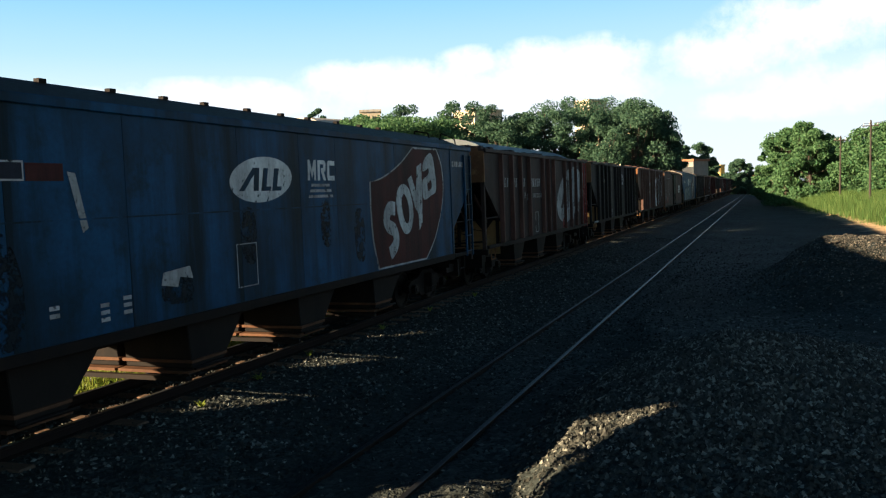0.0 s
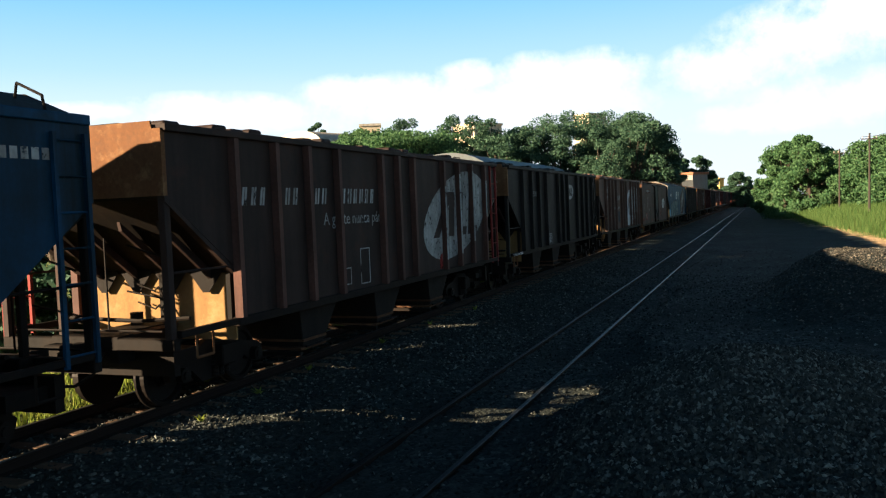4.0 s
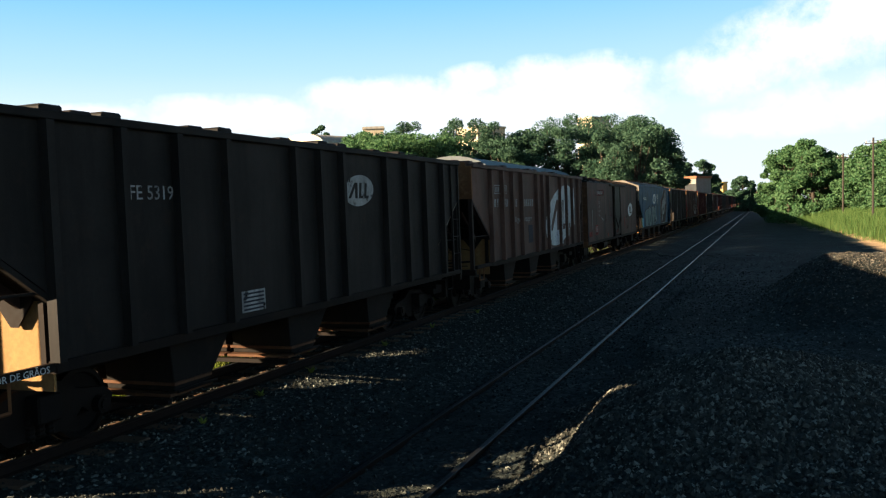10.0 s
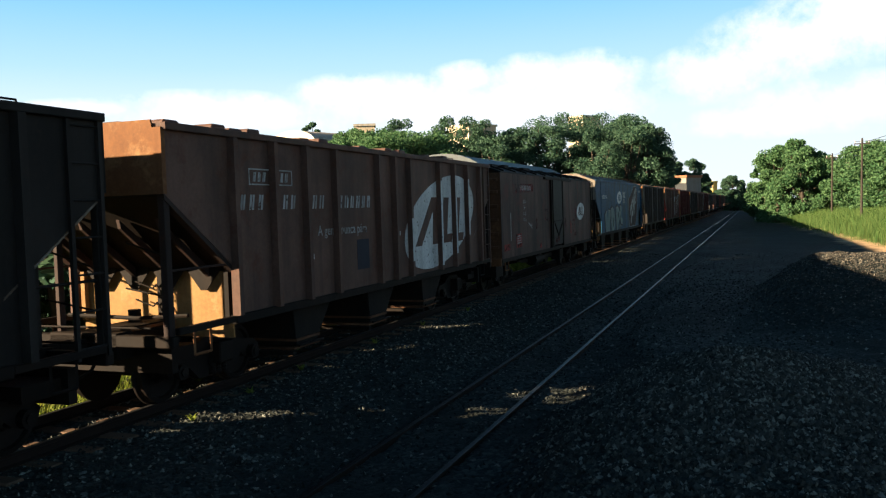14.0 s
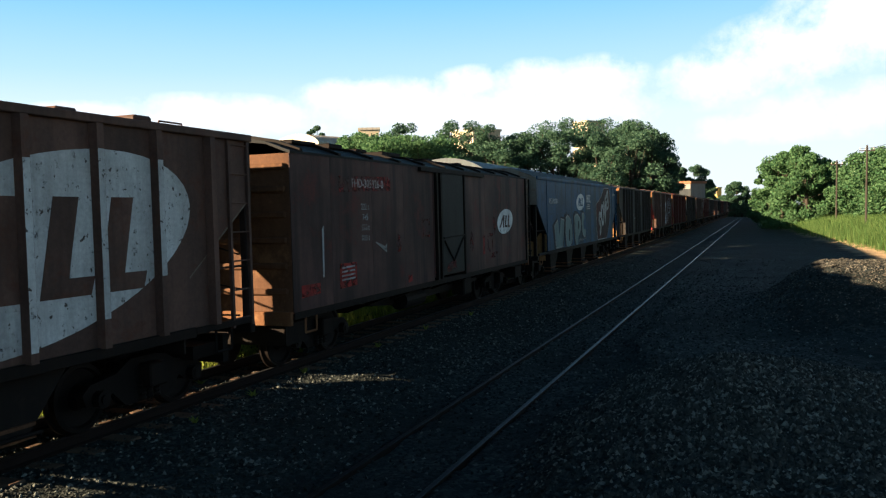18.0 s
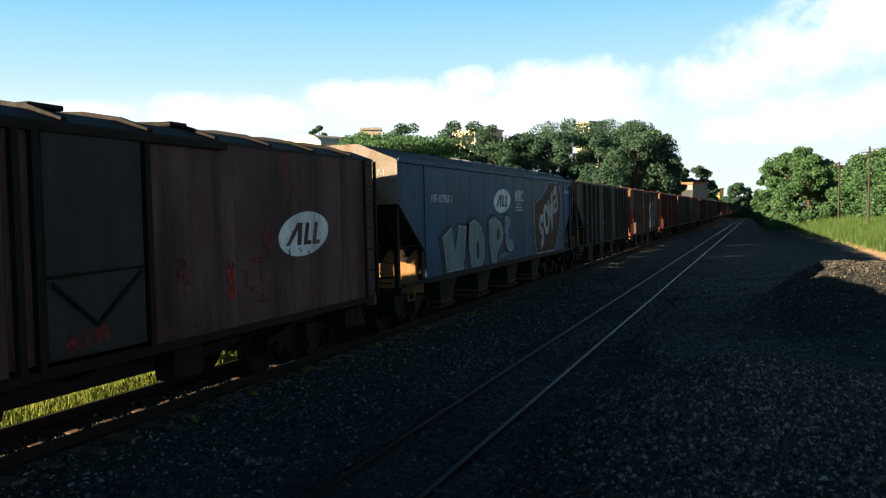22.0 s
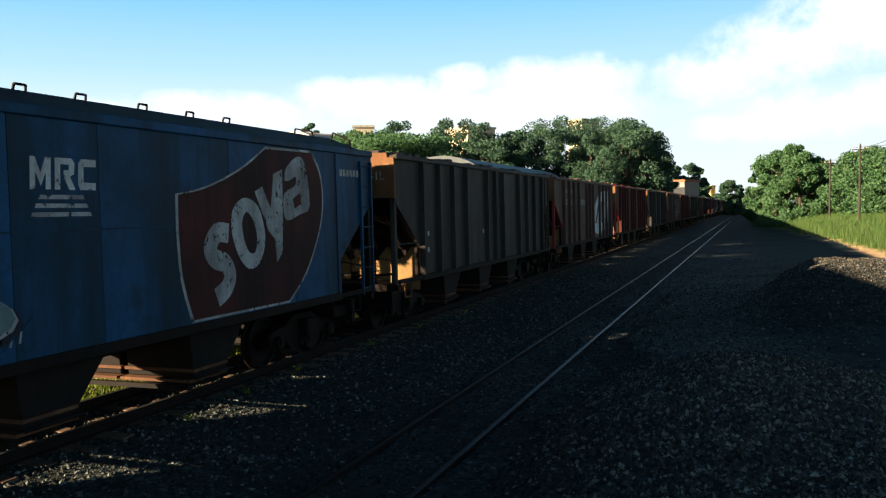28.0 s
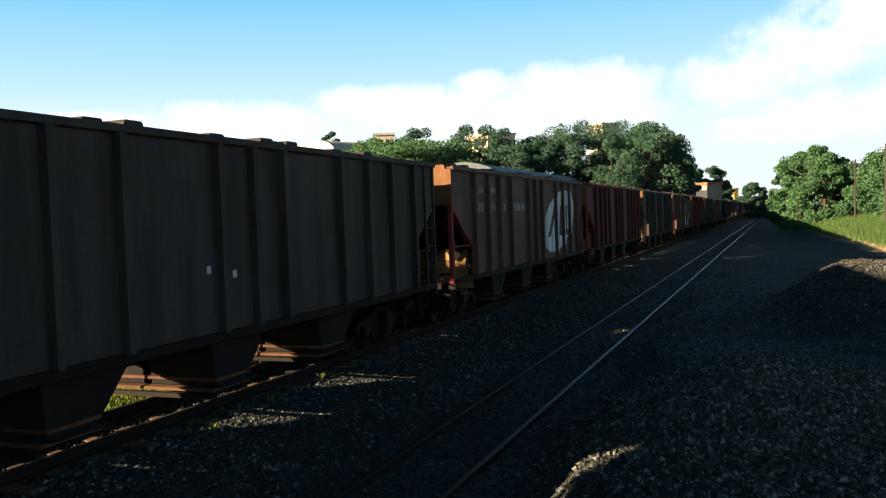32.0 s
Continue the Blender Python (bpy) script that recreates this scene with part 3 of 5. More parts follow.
def text_bars(w, L, u0, u1, z0, z1, n, material, x=None, seed=1):
    """A line of unreadable or brand lettering as plain bars."""
    rnd = random.Random(seed)
    x = HX + 0.014 if x is None else x
    step = (u1 - u0) / n
    t = min(0.05, step * 0.26)
    for k in range(n):
        u = u0 + k * step
        a, wd, hh = u - L / 2, step * rnd.uniform(0.62, 0.8), z1 - z0
        if L < 14 and any(u - 0.06 < r + 0.05 and u + wd + 0.06 > r - 0.05 for r in RIBS):
            continue
        gap = wd * rnd.uniform(0.42, 0.58)
        for p0, p1 in ((0.0, t), (gap, gap + t * 0.9)):
            mark(w, "marking_bar", [(a + p0, z0), (a + p1, z0), (a + p1 + 0.2 * hh, z1), (a + p0 + 0.2 * hh, z1)], material, x)


def frame_mark(w, L, u0, u1, z0, z1, material, x=None, t=0.02):
    x = HX + 0.014 if x is None else x
    a, b = u0 - L / 2, u1 - L / 2
    for p in ([(a, z0), (b, z0), (b, z0 + t), (a, z0 + t)], [(a, z1 - t), (b, z1 - t), (b, z1), (a, z1)],
              [(a, z0 + t), (a + t, z0 + t), (a + t, z1 - t), (a, z1 - t)], [(b - t, z0 + t), (b, z0 + t), (b, z1 - t), (b - t, z1 - t)]):
        mark(w, "marking_line", p, material, x)


def rounded(pts, n=4, closed=False):
    """The same outline with its corners drawn as soft curves."""
    out = []
    m = len(pts)
    for k in range(m if closed else m - 1):
        p = [pts[(k + d) % m] if closed else pts[min(m - 1, max(0, k + d))] for d in (-1, 0, 1, 2)]
        for i in range(n):
            t = i / n
            out.append(tuple(0.5 * (2 * p[1][q] + (p[2][q] - p[0][q]) * t + (2 * p[0][q] - 5 * p[1][q] + 4 * p[2][q] - p[3][q]) * t * t + (3 * p[1][q] - p[0][q] - 3 * p[2][q] + p[3][q]) * t ** 3) for q in (0, 1)))
    return out if closed else out + [pts[-1]]


def band(pts, width):
    """Outline of a brush stroke along a line."""
    line = rounded(pts, 4)
    left, right = [], []
    for k, (a, b) in enumerate(line):
        p, q = line[max(0, k - 1)], line[min(len(line) - 1, k + 1)]
        d = math.hypot(q[0] - p[0], q[1] - p[1]) or 1.0
        nx, ny = -(q[1] - p[1]) / d * width / 2, (q[0] - p[0]) / d * width / 2
        left.append((a + nx, b + ny))
        right.append((a - nx, b - ny))
    return left + right[::-1]


def blue_hopper(label, graffiti):
    """Long smooth-sided closed hopper, 16.5 m."""
    L = 16.5
    blue = BLUE if graffiti else BLUEDARK
    w = thing("hopper_wagon", label, "freight wagon", "wagons of the train")
    y0 = -L / 2
    seams = (1.40, 2.75, 4.4, 6.6, 8.25, 9.45, 11.9, 13.6, 15.10)
    for sx in (1, -1):
        x = sx * (HX + 0.03)
        for a, b in zip(seams, seams[1:]):
            bm = B()
            side_slab(bm, [(y0 + a + 0.004, 1.12), (y0 + b - 0.004, 1.12), (y0 + b - 0.004, 3.56), (y0 + a + 0.004, 3.56)], x - 0.012, 0.024)
            part("side_panel", bm, blue, w)
        for s in (-1, 1):
            e = s * L / 2
            bm = B()
            side_slab(bm, [(e, 3.56), (e, 2.72), (e - s * 1.40, 1.66), (e - s * 1.40, 3.56)], x - 0.012, 0.024)
            part("end_panel", bm, BLUEDARK, w)
            bm = B()
            a, b = sorted((e - s * 1.36, e - s * 1.46))
            box(bm, min(x, x + sx * 0.03), max(x, x + sx * 0.03), a, b, 1.02, 3.56)
            part("rib", bm, blue, w)
        bm = B()
        box(bm, min(x, x + sx * 0.05), max(x, x + sx * 0.05), y0, -y0, 3.55, 3.66)
        part("top_chord", bevelled(bm, 0.012), blue, w)
        bm = B()
        box(bm, min(x - sx * 0.06, x + sx * 0.04), max(x - sx * 0.06, x + sx * 0.04), y0 + 1.36, -y0 - 1.36, 1.0, 1.13)
        for s in (-1, 1):
            a, b = sorted((s * (L / 2 - 0.12), s * (L / 2 - 1.36)))
            box(bm, min(x - sx * 0.02, x + sx * 0.04), max(x - sx * 0.02, x + sx * 0.04), a, b, 1.03, 1.11)
        part("side_sill", bevelled(bm, 0.01), BLACK, w)
        bm = B()
        lo, hi = sorted((x + sx * 0.011, x + sx * 0.019))
        box(bm, lo, hi, y0 + 1.46, y0 + 10.6, 2.385, 2.405)
        part("weld_seam", bm, blue, w)
    bm = B()
    slab(bm, [(-HX - 0.03, y0 + 0.035, 3.62), (-0.55, y0 + 0.035, 3.955), (0.55, y0 + 0.035, 3.955), (HX + 0.03, y0 + 0.035, 3.62), (HX, y0 + 0.035, 3.58), (-HX, y0 + 0.035, 3.58)], (0, L - 0.07, 0))
    part("roof", bm, ROOFDARK, w)
    for k in range(13):
        u = 1.15 + k * 1.0 + (0.1 if k % 3 else 0)
        bm = B()
        yy = y0 + u
        if graffiti:
            rod(bm, [(0.54, yy - 0.09, 3.93), (0.56, yy - 0.08, 4.02), (0.56, yy + 0.08, 4.02), (0.54, yy + 0.09, 3.93)], 0.016)
        else:
            box(bm, 0.49, 0.57, yy - 0.06, yy + 0.05, 3.93, 4.0)
        part("hatch_clamp", bm, BLACK, w)
    bm = B()
    box(bm, -0.28, 0.28, y0 + 0.1, -y0 - 0.1, 0.72, 1.05)
    part("centre_sill", bm, BLACK, w)
    chutes(w, (-4.95, -2.15, 0.65, 3.45), CHUTE)
    for s in (-1, 1):
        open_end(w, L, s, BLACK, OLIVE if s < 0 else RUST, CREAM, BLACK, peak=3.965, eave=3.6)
        bogie_parts(w, s * (L / 2 - 1.75))
    for k, d in ((0, 0.35), (1, 0.95)):
        bm = B()
        rod(bm, [(1.2 - 0.45 * k, -y0 - d, 3.66 + 0.16 * k), (1.16 - 0.45 * k, -y0 - d, 3.86 + 0.14 * k), (0.82 - 0.45 * k, -y0 - d, 4.02 + 0.05 * k), (0.78 - 0.45 * k, -y0 - d, 3.84)], 0.016)
        part("roof_grab", bm, BLACK, w)
    ladder(w, HX + 0.045, -y0 - 0.52, -y0 - 0.09, 1.0, 3.45, BLUEDARK)
    ladder(w, -HX - 0.09, y0 + 0.09, y0 + 0.52, 1.0, 3.45, blue)
    X = HX + 0.044
    c = -L / 2
    oval_emblem(w, L, 7.2, 2.83, 0.80, 0.33, 0.35, blue, X)
    blocks = ([(0, 0), (0.05, 1), (0.27, 1), (0.5, 0.5), (0.75, 1), (1, 1), (0.95, 0), (0.72, 0), (0.75, 0.55), (0.5, 0.1), (0.26, 0.55), (0.23, 0)],
              [(0, 0), (0.05, 1), (0.85, 1), (1, 0.85), (0.95, 0.5), (0.75, 0.42), (1, 0), (0.7, 0), (0.45, 0.42), (0.45, 0.62), (0.7, 0.62), (0.72, 0.8), (0.3, 0.8), (0.25, 0)],
              [(0.1, 0), (0, 0.2), (0.05, 0.85), (0.2, 1), (0.95, 1), (0.95, 0.76), (0.3, 0.76), (0.28, 0.24), (0.9, 0.24), (0.9, 0)])
    for k, block in enumerate(blocks):
        mark(w, "operator_mark", [(c + 8.5 + 0.32 * k + 0.28 * a, 2.82 + 0.33 * b) for a, b in block], WHITE, X)
    for k, z in enumerate((2.72, 2.63, 2.54)):
        mark(w, "marking_bar", [(c + 8.6 - 0.05 * k, z), (c + 9.22 + 0.05 * k, z), (c + 9.2 + 0.05 * k, z + 0.045), (c + 8.62 - 0.05 * k, z + 0.045)], FADED, X)
    shield = rounded([(10.74, 2.80), (11.21, 2.87), (11.72, 3.01), (12.29, 3.23), (12.84, 3.52)], 4) + rounded([(14.22, 3.54), (14.50, 3.2), (14.58, 2.72), (14.42, 2.2), (13.96, 1.56), (13.4, 1.14)], 4) + rounded([(10.98, 1.14), (10.78, 1.72), (10.73, 2.35)], 3)
    mark(w, "shield_emblem", [(c + a, b) for a, b in shield], FADED, X - 0.002)
    mid = (12.7, 2.3)
    mark(w, "shield_field", [(c + mid[0] + (a - mid[0]) * 0.975, mid[1] + (b - mid[1]) * 0.97) for a, b in shield], SHIELD, X + 0.001, "faded red shield with white strokes")
    # white strokes of the emblem, rising to the tail
    mark(w, "emblem_stroke", [(c + a, b) for a, b in band([(11.83, 2.27), (11.56, 2.28), (11.40, 2.09), (11.50, 1.94), (11.74, 1.86), (11.84, 1.68), (11.74, 1.52), (11.52, 1.41)], 0.27)], SOILED, X + 0.006)
    mark(w, "emblem_ring", [(c + a, b) for a, b in rounded([(12.28, 2.76), (12.58, 2.64), (12.73, 2.32), (12.73, 2.05), (12.56, 1.80), (12.29, 1.75), (12.06, 1.94), (11.92, 2.25), (11.92, 2.52), (12.04, 2.68)], 3, True)], SOILED, X + 0.006)
    mark(w, "emblem_counter", [(c + a, b) for a, b in rounded([(12.28, 2.56), (12.45, 2.42), (12.53, 2.17), (12.47, 1.98), (12.33, 1.98), (12.22, 2.13), (12.16, 2.40)], 3, True)], SHIELD, X + 0.009)
    mark(w, "emblem_stroke", [(c + a, b) for a, b in ((12.51, 2.85), (12.71, 2.93), (12.93, 2.6), (13.02, 3.12), (13.28, 3.2), (13.27, 2.58), (13.22, 1.94), (13.06, 1.79), (13.02, 2.15), (12.86, 2.26))], SOILED, X + 0.006)
    mark(w, "emblem_stroke", [(c + a, b) for a, b in rounded([(13.33, 3.05), (13.43, 3.25), (13.76, 3.42), (13.98, 3.3), (14.10, 2.64), (13.75, 2.50), (13.38, 2.42), (13.29, 2.62), (13.34, 2.84), (13.66, 2.96), (13.68, 3.1), (13.46, 3.03)], 3, True)], SOILED, X + 0.006)
    mark(w, "emblem_counter", [(c + a, b) for a, b in ((13.57, 2.75), (13.80, 2.85), (13.83, 2.67), (13.62, 2.6))], SHIELD, X + 0.009)
    for k in range(6):
        mark(w, "marking_bar", [(c + 15.2 + 0.13 * k, 3.16), (c + 15.29 + 0.13 * k, 3.16), (c + 15.29 + 0.13 * k, 3.28), (c + 15.2 + 0.13 * k, 3.28)], FADED, X - 0.001)
    if graffiti:
        big = [[(2.46, 1.96), (3.02, 2.16), (3.22, 1.6), (3.47, 2.2), (4.05, 2.16), (3.80, 1.17), (2.70, 1.17)],
               rounded([(4.36, 2.22), (5.05, 2.22), (5.40, 1.87), (5.46, 1.42), (5.15, 1.18), (4.45, 1.17)], 2, True),
               rounded([(5.98, 2.25), (6.70, 2.29), (7.12, 2.06), (7.14, 1.72), (6.70, 1.48), (6.58, 1.36), (6.56, 1.17), (6.14, 1.17)], 2, True),
               rounded([(7.44, 2.33), (7.88, 2.33), (7.92, 2.15), (7.72, 2.05), (7.76, 1.72), (8.08, 1.74), (8.26, 1.55), (8.05, 1.4), (7.62, 1.5), (7.44, 1.8)], 2, True)]
        for poly in big:
            cy = sum(p[0] for p in poly) / len(poly)
            cz = sum(p[1] for p in poly) / len(poly)
            mark(w, "graffiti_outline", [(c + cy + (a - cy) * 1.36 - 0.06, min(2.5, max(1.14, cz + (b - cz) * 1.22))) for a, b in poly], INK, X)
            mark(w, "graffiti_edge", [(c + cy + (a - cy) * 1.06, max(1.15, cz + (b - cz) * 1.06)) for a, b in poly], FADED, X + 0.003)
            mark(w, "graffiti_letter", [(c + cy + (a - cy) * 0.98, cz + (b - cz) * 0.98) for a, b in poly], SILVER, X + 0.006, "silver spray-painted letter")
        # hatched shading beside the letters
        for k in range(26):
            u = 2.2 + 0.245 * k
            z = 1.25 + 0.17 * (k * 7 % 6)
            mark(w, "graffiti_hatch", [(c + u, z), (c + u + 0.03, z), (c + u + 0.16, z + 0.14), (c + u + 0.13, z + 0.14)], blue, X + 0.0015)
        mark(w, "graffiti_counter", ellipse(c + 6.72, 1.91, 0.13, 0.17, 20), INK, X + 0.009)
        mark(w, "graffiti_counter", ellipse(c + 4.92, 1.56, 0.11, 0.24, 20), INK, X + 0.009)
        rnd = random.Random(5)
        for k in range(14):
            u = 6.85 + k * 0.11
            z = 1.28 + 0.02 * (k % 3) + (0.05 if k > 7 else 0)
            mark(w, "marking_bar", [(c + u, z - 0.05), (c + u + 0.025, z - 0.05), (c + u + 0.05, z + 0.07), (c + u + 0.025, z + 0.07)], FADED, X)
    else:
        mark(w, "number_panel", [(c + 2.2, 2.80), (c + 3.0, 2.80), (c + 3.0, 3.0), (c + 2.2, 3.0)], FADED, X)
        mark(w, "number_field", [(c + 2.22, 2.82), (c + 2.98, 2.82), (c + 2.98, 2.98), (c + 2.22, 2.98)], INK, X + 0.003)
        mark(w, "old_patch", [(c + 3.02, 2.80), (c + 3.5, 2.80), (c + 3.5, 2.98), (c + 3.02, 2.98)], SHIELD, X)
        frame_mark(w, L, 6.47, 6.96, 1.33, 1.94, FADED, X, 0.015)
        for k, (u, z) in enumerate(((3.9, 1.42), (3.9, 1.34), (3.9, 1.26), (4.25, 1.46), (4.25, 1.38), (4.25, 1.30), (3.2, 1.48), (3.2, 1.40))):
            mark(w, "marking_bar", [(c + u, z), (c + u + 0.13, z), (c + u + 0.13, z + 0.045), (c + u, z + 0.045)], FADED, X)
        for u, z, ru, rz, run in ((6.78, 2.22, 0.19, 0.2, 0.55), (9.02, 2.25, 0.17, 0.24, 0.5), (10.25, 2.0, 0.2, 0.3, 0.6), (5.2, 1.5, 0.3, 0.2, 0.2), (2.5, 1.8, 0.4, 0.5, 0.6)):
            blot = rounded([(u - ru, z), (u - ru * 0.5, z + rz), (u + ru * 0.5, z + rz), (u + ru, z), (u + ru * 0.8, z - run), (u - ru * 0.7, z - run * 0.9)], 4, True)
            mark(w, "oil_stain", [(c + a, max(1.14, b)) for a, b in blot], STAIN, X - 0.0005)
        mark(w, "painted_scrawl", [(c + 3.55, 2.9), (c + 3.66, 2.88), (c + 3.8, 2.3), (c + 3.72, 2.25)], FADED, X)
        mark(w, "painted_scrawl", [(c + 4.9, 1.55), (c + 5.2, 1.5), (c + 5.25, 1.62), (c + 5.5, 1.58), (c + 5.45, 1.74), (c + 4.95, 1.7)], FADED, X)
    return w, L


def boxcar(label):
    """Boxcar with a sliding door, 14.0 m."""
    L = 14.22
    w = thing("boxcar", label, "freight wagon", "wagons of the train")
    y0 = -L / 2
    seams = (0.0, 1.3, 2.9, 4.4, 6.05)
    x1 = HX + 0.03
    for sx in (1, -1):
        x = sx * x1
        pieces = list(zip(seams, seams[1:])) + [(L - b, L - a) for a, b in zip(seams, seams[1:])]
        for a, b in pieces:
            if a > 7 and a < 8.2:
                a = 8.1
            bm = B()
            side_slab(bm, [(y0 + a + 0.003, 1.02), (y0 + b - 0.003, 1.02), (y0 + b - 0.003, 3.5), (y0 + a + 0.003, 3.5)], x - 0.015, 0.03)
            part("side_panel", bm, BOXRED, w)
        bm = B()
        box(bm, x - 0.02, x + 0.02, y0 + 6.05, y0 + 8.1, 1.08, 3.5)
        part("door_recess", bm, BOXRED, w)
        lo, hi = sorted((x + sx * 0.02, x + sx * 0.075))
        bm = B()
        box(bm, lo, hi, y0 + 6.48, y0 + 7.92, 1.1, 3.42)
        door = part("sliding_door", bevelled(bm, 0.012), DOORGREY, w, "grey-green sliding door with a diagonal brace")
        xo = x + sx * 0.09
        for yy in (6.12, 6.36, 7.98):
            bm = B()
            box(bm, min(x, xo), max(x, xo), y0 + yy, y0 + yy + 0.09, 1.02, 3.5)
            part("door_post", bm, BLACK, w)
        bm = B()
        xx = x + sx * 0.09
        rod(bm, [(xx, y0 + 6.5, 1.95), (xx, y0 + 7.9, 1.98)], 0.018)
        rod(bm, [(xx, y0 + 6.55, 1.88), (xx, y0 + 7.15, 1.40), (xx, y0 + 7.85, 1.92)], 0.025)
        part("door_bar", bm, BLACK, door)
        bm = B()
        box(bm, lo, hi + 0.02, y0 + 5.2, y0 + 9.6, 3.42, 3.5)
        part("door_track", bm, BLACK, w)
        bm = B()
        box(bm, min(x, x - sx * 0.07), max(x, x - sx * 0.07), y0 + 0.05, -y0 - 0.05, 0.90, 1.03)
        part("side_sill", bevelled(bm, 0.01), BLACK, w)
    bm = B()
    prof = [(-x1 - 0.03, 3.50), (-x1 - 0.03, 3.54), (-1.0, 3.70), (-0.5, 3.79), (0, 3.82), (0.5, 3.79), (1.0, 3.70), (x1 + 0.03, 3.54), (x1 + 0.03, 3.50)]
    slab(bm, [(x, y0, z) for x, z in prof], (0, L, 0))
    part("roof", bm, ROOFDARK, w)
    rnd = random.Random(8)
    for k in range(11):
        u = 0.3 + k * 1.3
        bm = B()
        for (xa, za), (xb, zb) in zip(prof[2:7], prof[3:8]):
            slab(bm, [(xa, y0 + u, za), (xb, y0 + u, zb), (xb, y0 + u, zb + 0.05), (xa, y0 + u, za + 0.05)], (0, 0.09, 0))
        part("roof_rib", bm, BLACK, w)
    for u, l in ((1.0, 0.8), (2.3, 0.5), (3.4, 0.45), (4.6, 0.9), (6.9, 0.5), (9.2, 0.35)):
        bm = B()
        box(bm, 0.35, 0.9, y0 + u, y0 + u + l, 3.74, 3.80 + 0.035 * rnd.random())
        part("roof_board", bevelled(bm, 0.015), BLACK, w)
    for s in (-1, 1):
        e = s * L / 2
        bm = B()
        slab(bm, [(-x1, e, 1.0), (x1, e, 1.0), (x1, e, 3.5), (1.0, e, 3.66), (0, e, 3.78), (-1.0, e, 3.66), (-x1, e, 3.5)], (0, -s * 0.03, 0))
        # trailing sheet, ribs and step are black to keep the gap's shade deep
        part("end_sheet", bm, ENDBROWN if s < 0 else BLACK, w)
        for z in (1.35, 1.75, 2.15, 2.55, 2.95, 3.3):
            bm = B()
            a, b = sorted((e, e + s * 0.06))
            box(bm, -x1 + 0.06, x1 - 0.06, a, b, z - 0.05, z + 0.05)
            part("end_rib", bevelled(bm, 0.02), ENDBROWN if s < 0 else BLACK, w)
        bm = B()
        a, b = sorted((e, e + s * 0.08))
        box(bm, -x1, x1, a, b, 0.82, 1.04)
        part("end_sill", bevelled(bm, 0.012), RUST, w)
        bm = B()
        a, b = sorted((e - s * 0.1, e - s * 0.8))
        box(bm, -1.2, 1.2, a, b, 0.48, 0.82)
        part("brake_beam", bm, BLACK, w)
        coupler(w, e, s)
        bogie_parts(w, s * (L / 2 - 1.75))
        bm = B()
        rod(bm, [(x1 - 0.02, e - s * 0.4, 0.95), (x1 - 0.02, e - s * 0.4, 0.66), (x1 - 0.02, e - s * 0.75, 0.66), (x1 - 0.02, e - s * 0.75, 0.95)], 0.02, 4)
        part("step", bm, RUST if s < 0 else BLACK, w)
    bm = B()
    box(bm, -0.28, 0.28, y0 + 0.1, -y0 - 0.1, 0.70, 1.0)
    part("centre_sill", bm, BLACK, w)
    for yy in (-3.4, -2.2, -1.0, 0.2, 1.4, 2.6, 3.6):
        bm = B()
        slab(bm, [(-1.3, yy, 0.98), (1.3, yy, 0.98), (1.3, yy, 0.86), (0.4, yy, 0.55), (-0.4, yy, 0.55), (-1.3, yy, 0.86)], (0, 0.12, 0))
        part("cross_bearer", bm, BLACK, w)
    for xx in (-0.75, 0.75):
        bm = B()
        side_slab(bm, [(-4.4, 0.92), (-3.0, 0.66), (-2.0, 0.56), (2.4, 0.56), (3.4, 0.62), (4.4, 0.92)], xx - 0.08, 0.16)
        part("truss_beam", bm, BLACK, w)
    # plate added on the far side to block low sun under the floor
    bm = B()
    side_slab(bm, [(-4.6, 0.95), (-3.6, 0.55), (3.6, 0.55), (4.6, 0.95)], -1.28, 0.06)
    part("side_truss", bm, BLACK, w)
    bm = B()
    tube(bm, (0.95, -2.0, 0.66), (0.95, -0.9, 0.66), 0.2, 16)
    part("air_reservoir", bm, BLACK, w)
    bm = B()
    box(bm, 0.8, 1.15, 1.7, 2.3, 0.42, 0.86)
    part("brake_valve_box", bevelled(bm, 0.03), BLACK, w)
    ladder(w, x1 + 0.05, -y0 - 0.46, -y0 - 0.03, 1.0, 3.5, BLACK)
    X = x1 + 0.018
    c = -L / 2
    oval_emblem(w, L, 11.68, 2.24, 0.76, 0.35, 0.4, BOXRED, X)
    mark(w, "old_patch", [(c + 1.6, 2.92), (c + 3.75, 2.98), (c + 3.75, 3.24), (c + 1.6, 3.2)], SMUDGE, X - 0.001)
    for k in range(4):
        lettering("marking", ("222 t", "745", "576 t", "800 t")[k], 0.16, FADED, w, X + 0.003, c + 2.6, 2.66 - 0.19 * k)
    for a, b, z0, z1 in ((1.55, 2.2, 1.25, 1.68), (0.25, 0.85, 1.22, 1.42), (4.55, 4.75, 1.1, 1.25), (6.1, 6.3, 1.15, 1.3), (9.6, 9.75, 1.4, 1.9)):
        mark(w, "red_marking", [(c + a, z0), (c + b, z0 + 0.02), (c + b, z1), (c + a, z1)], SIGNRED, X)
    for k in range(4):
        mark(w, "marking_bar", [(c + 1.62, 1.38 + 0.07 * k), (c + 2.12, 1.39 + 0.07 * k), (c + 2.12, 1.42 + 0.07 * k), (c + 1.62, 1.41 + 0.07 * k)], FADED, X + 0.003)
    frame_mark(w, L, 5.4, 5.8, 2.0, 2.4, SMUDGE, X, 0.05)
    frame_mark(w, L, 9.98, 10.45, 1.45, 1.95, SMUDGE, X, 0.09)
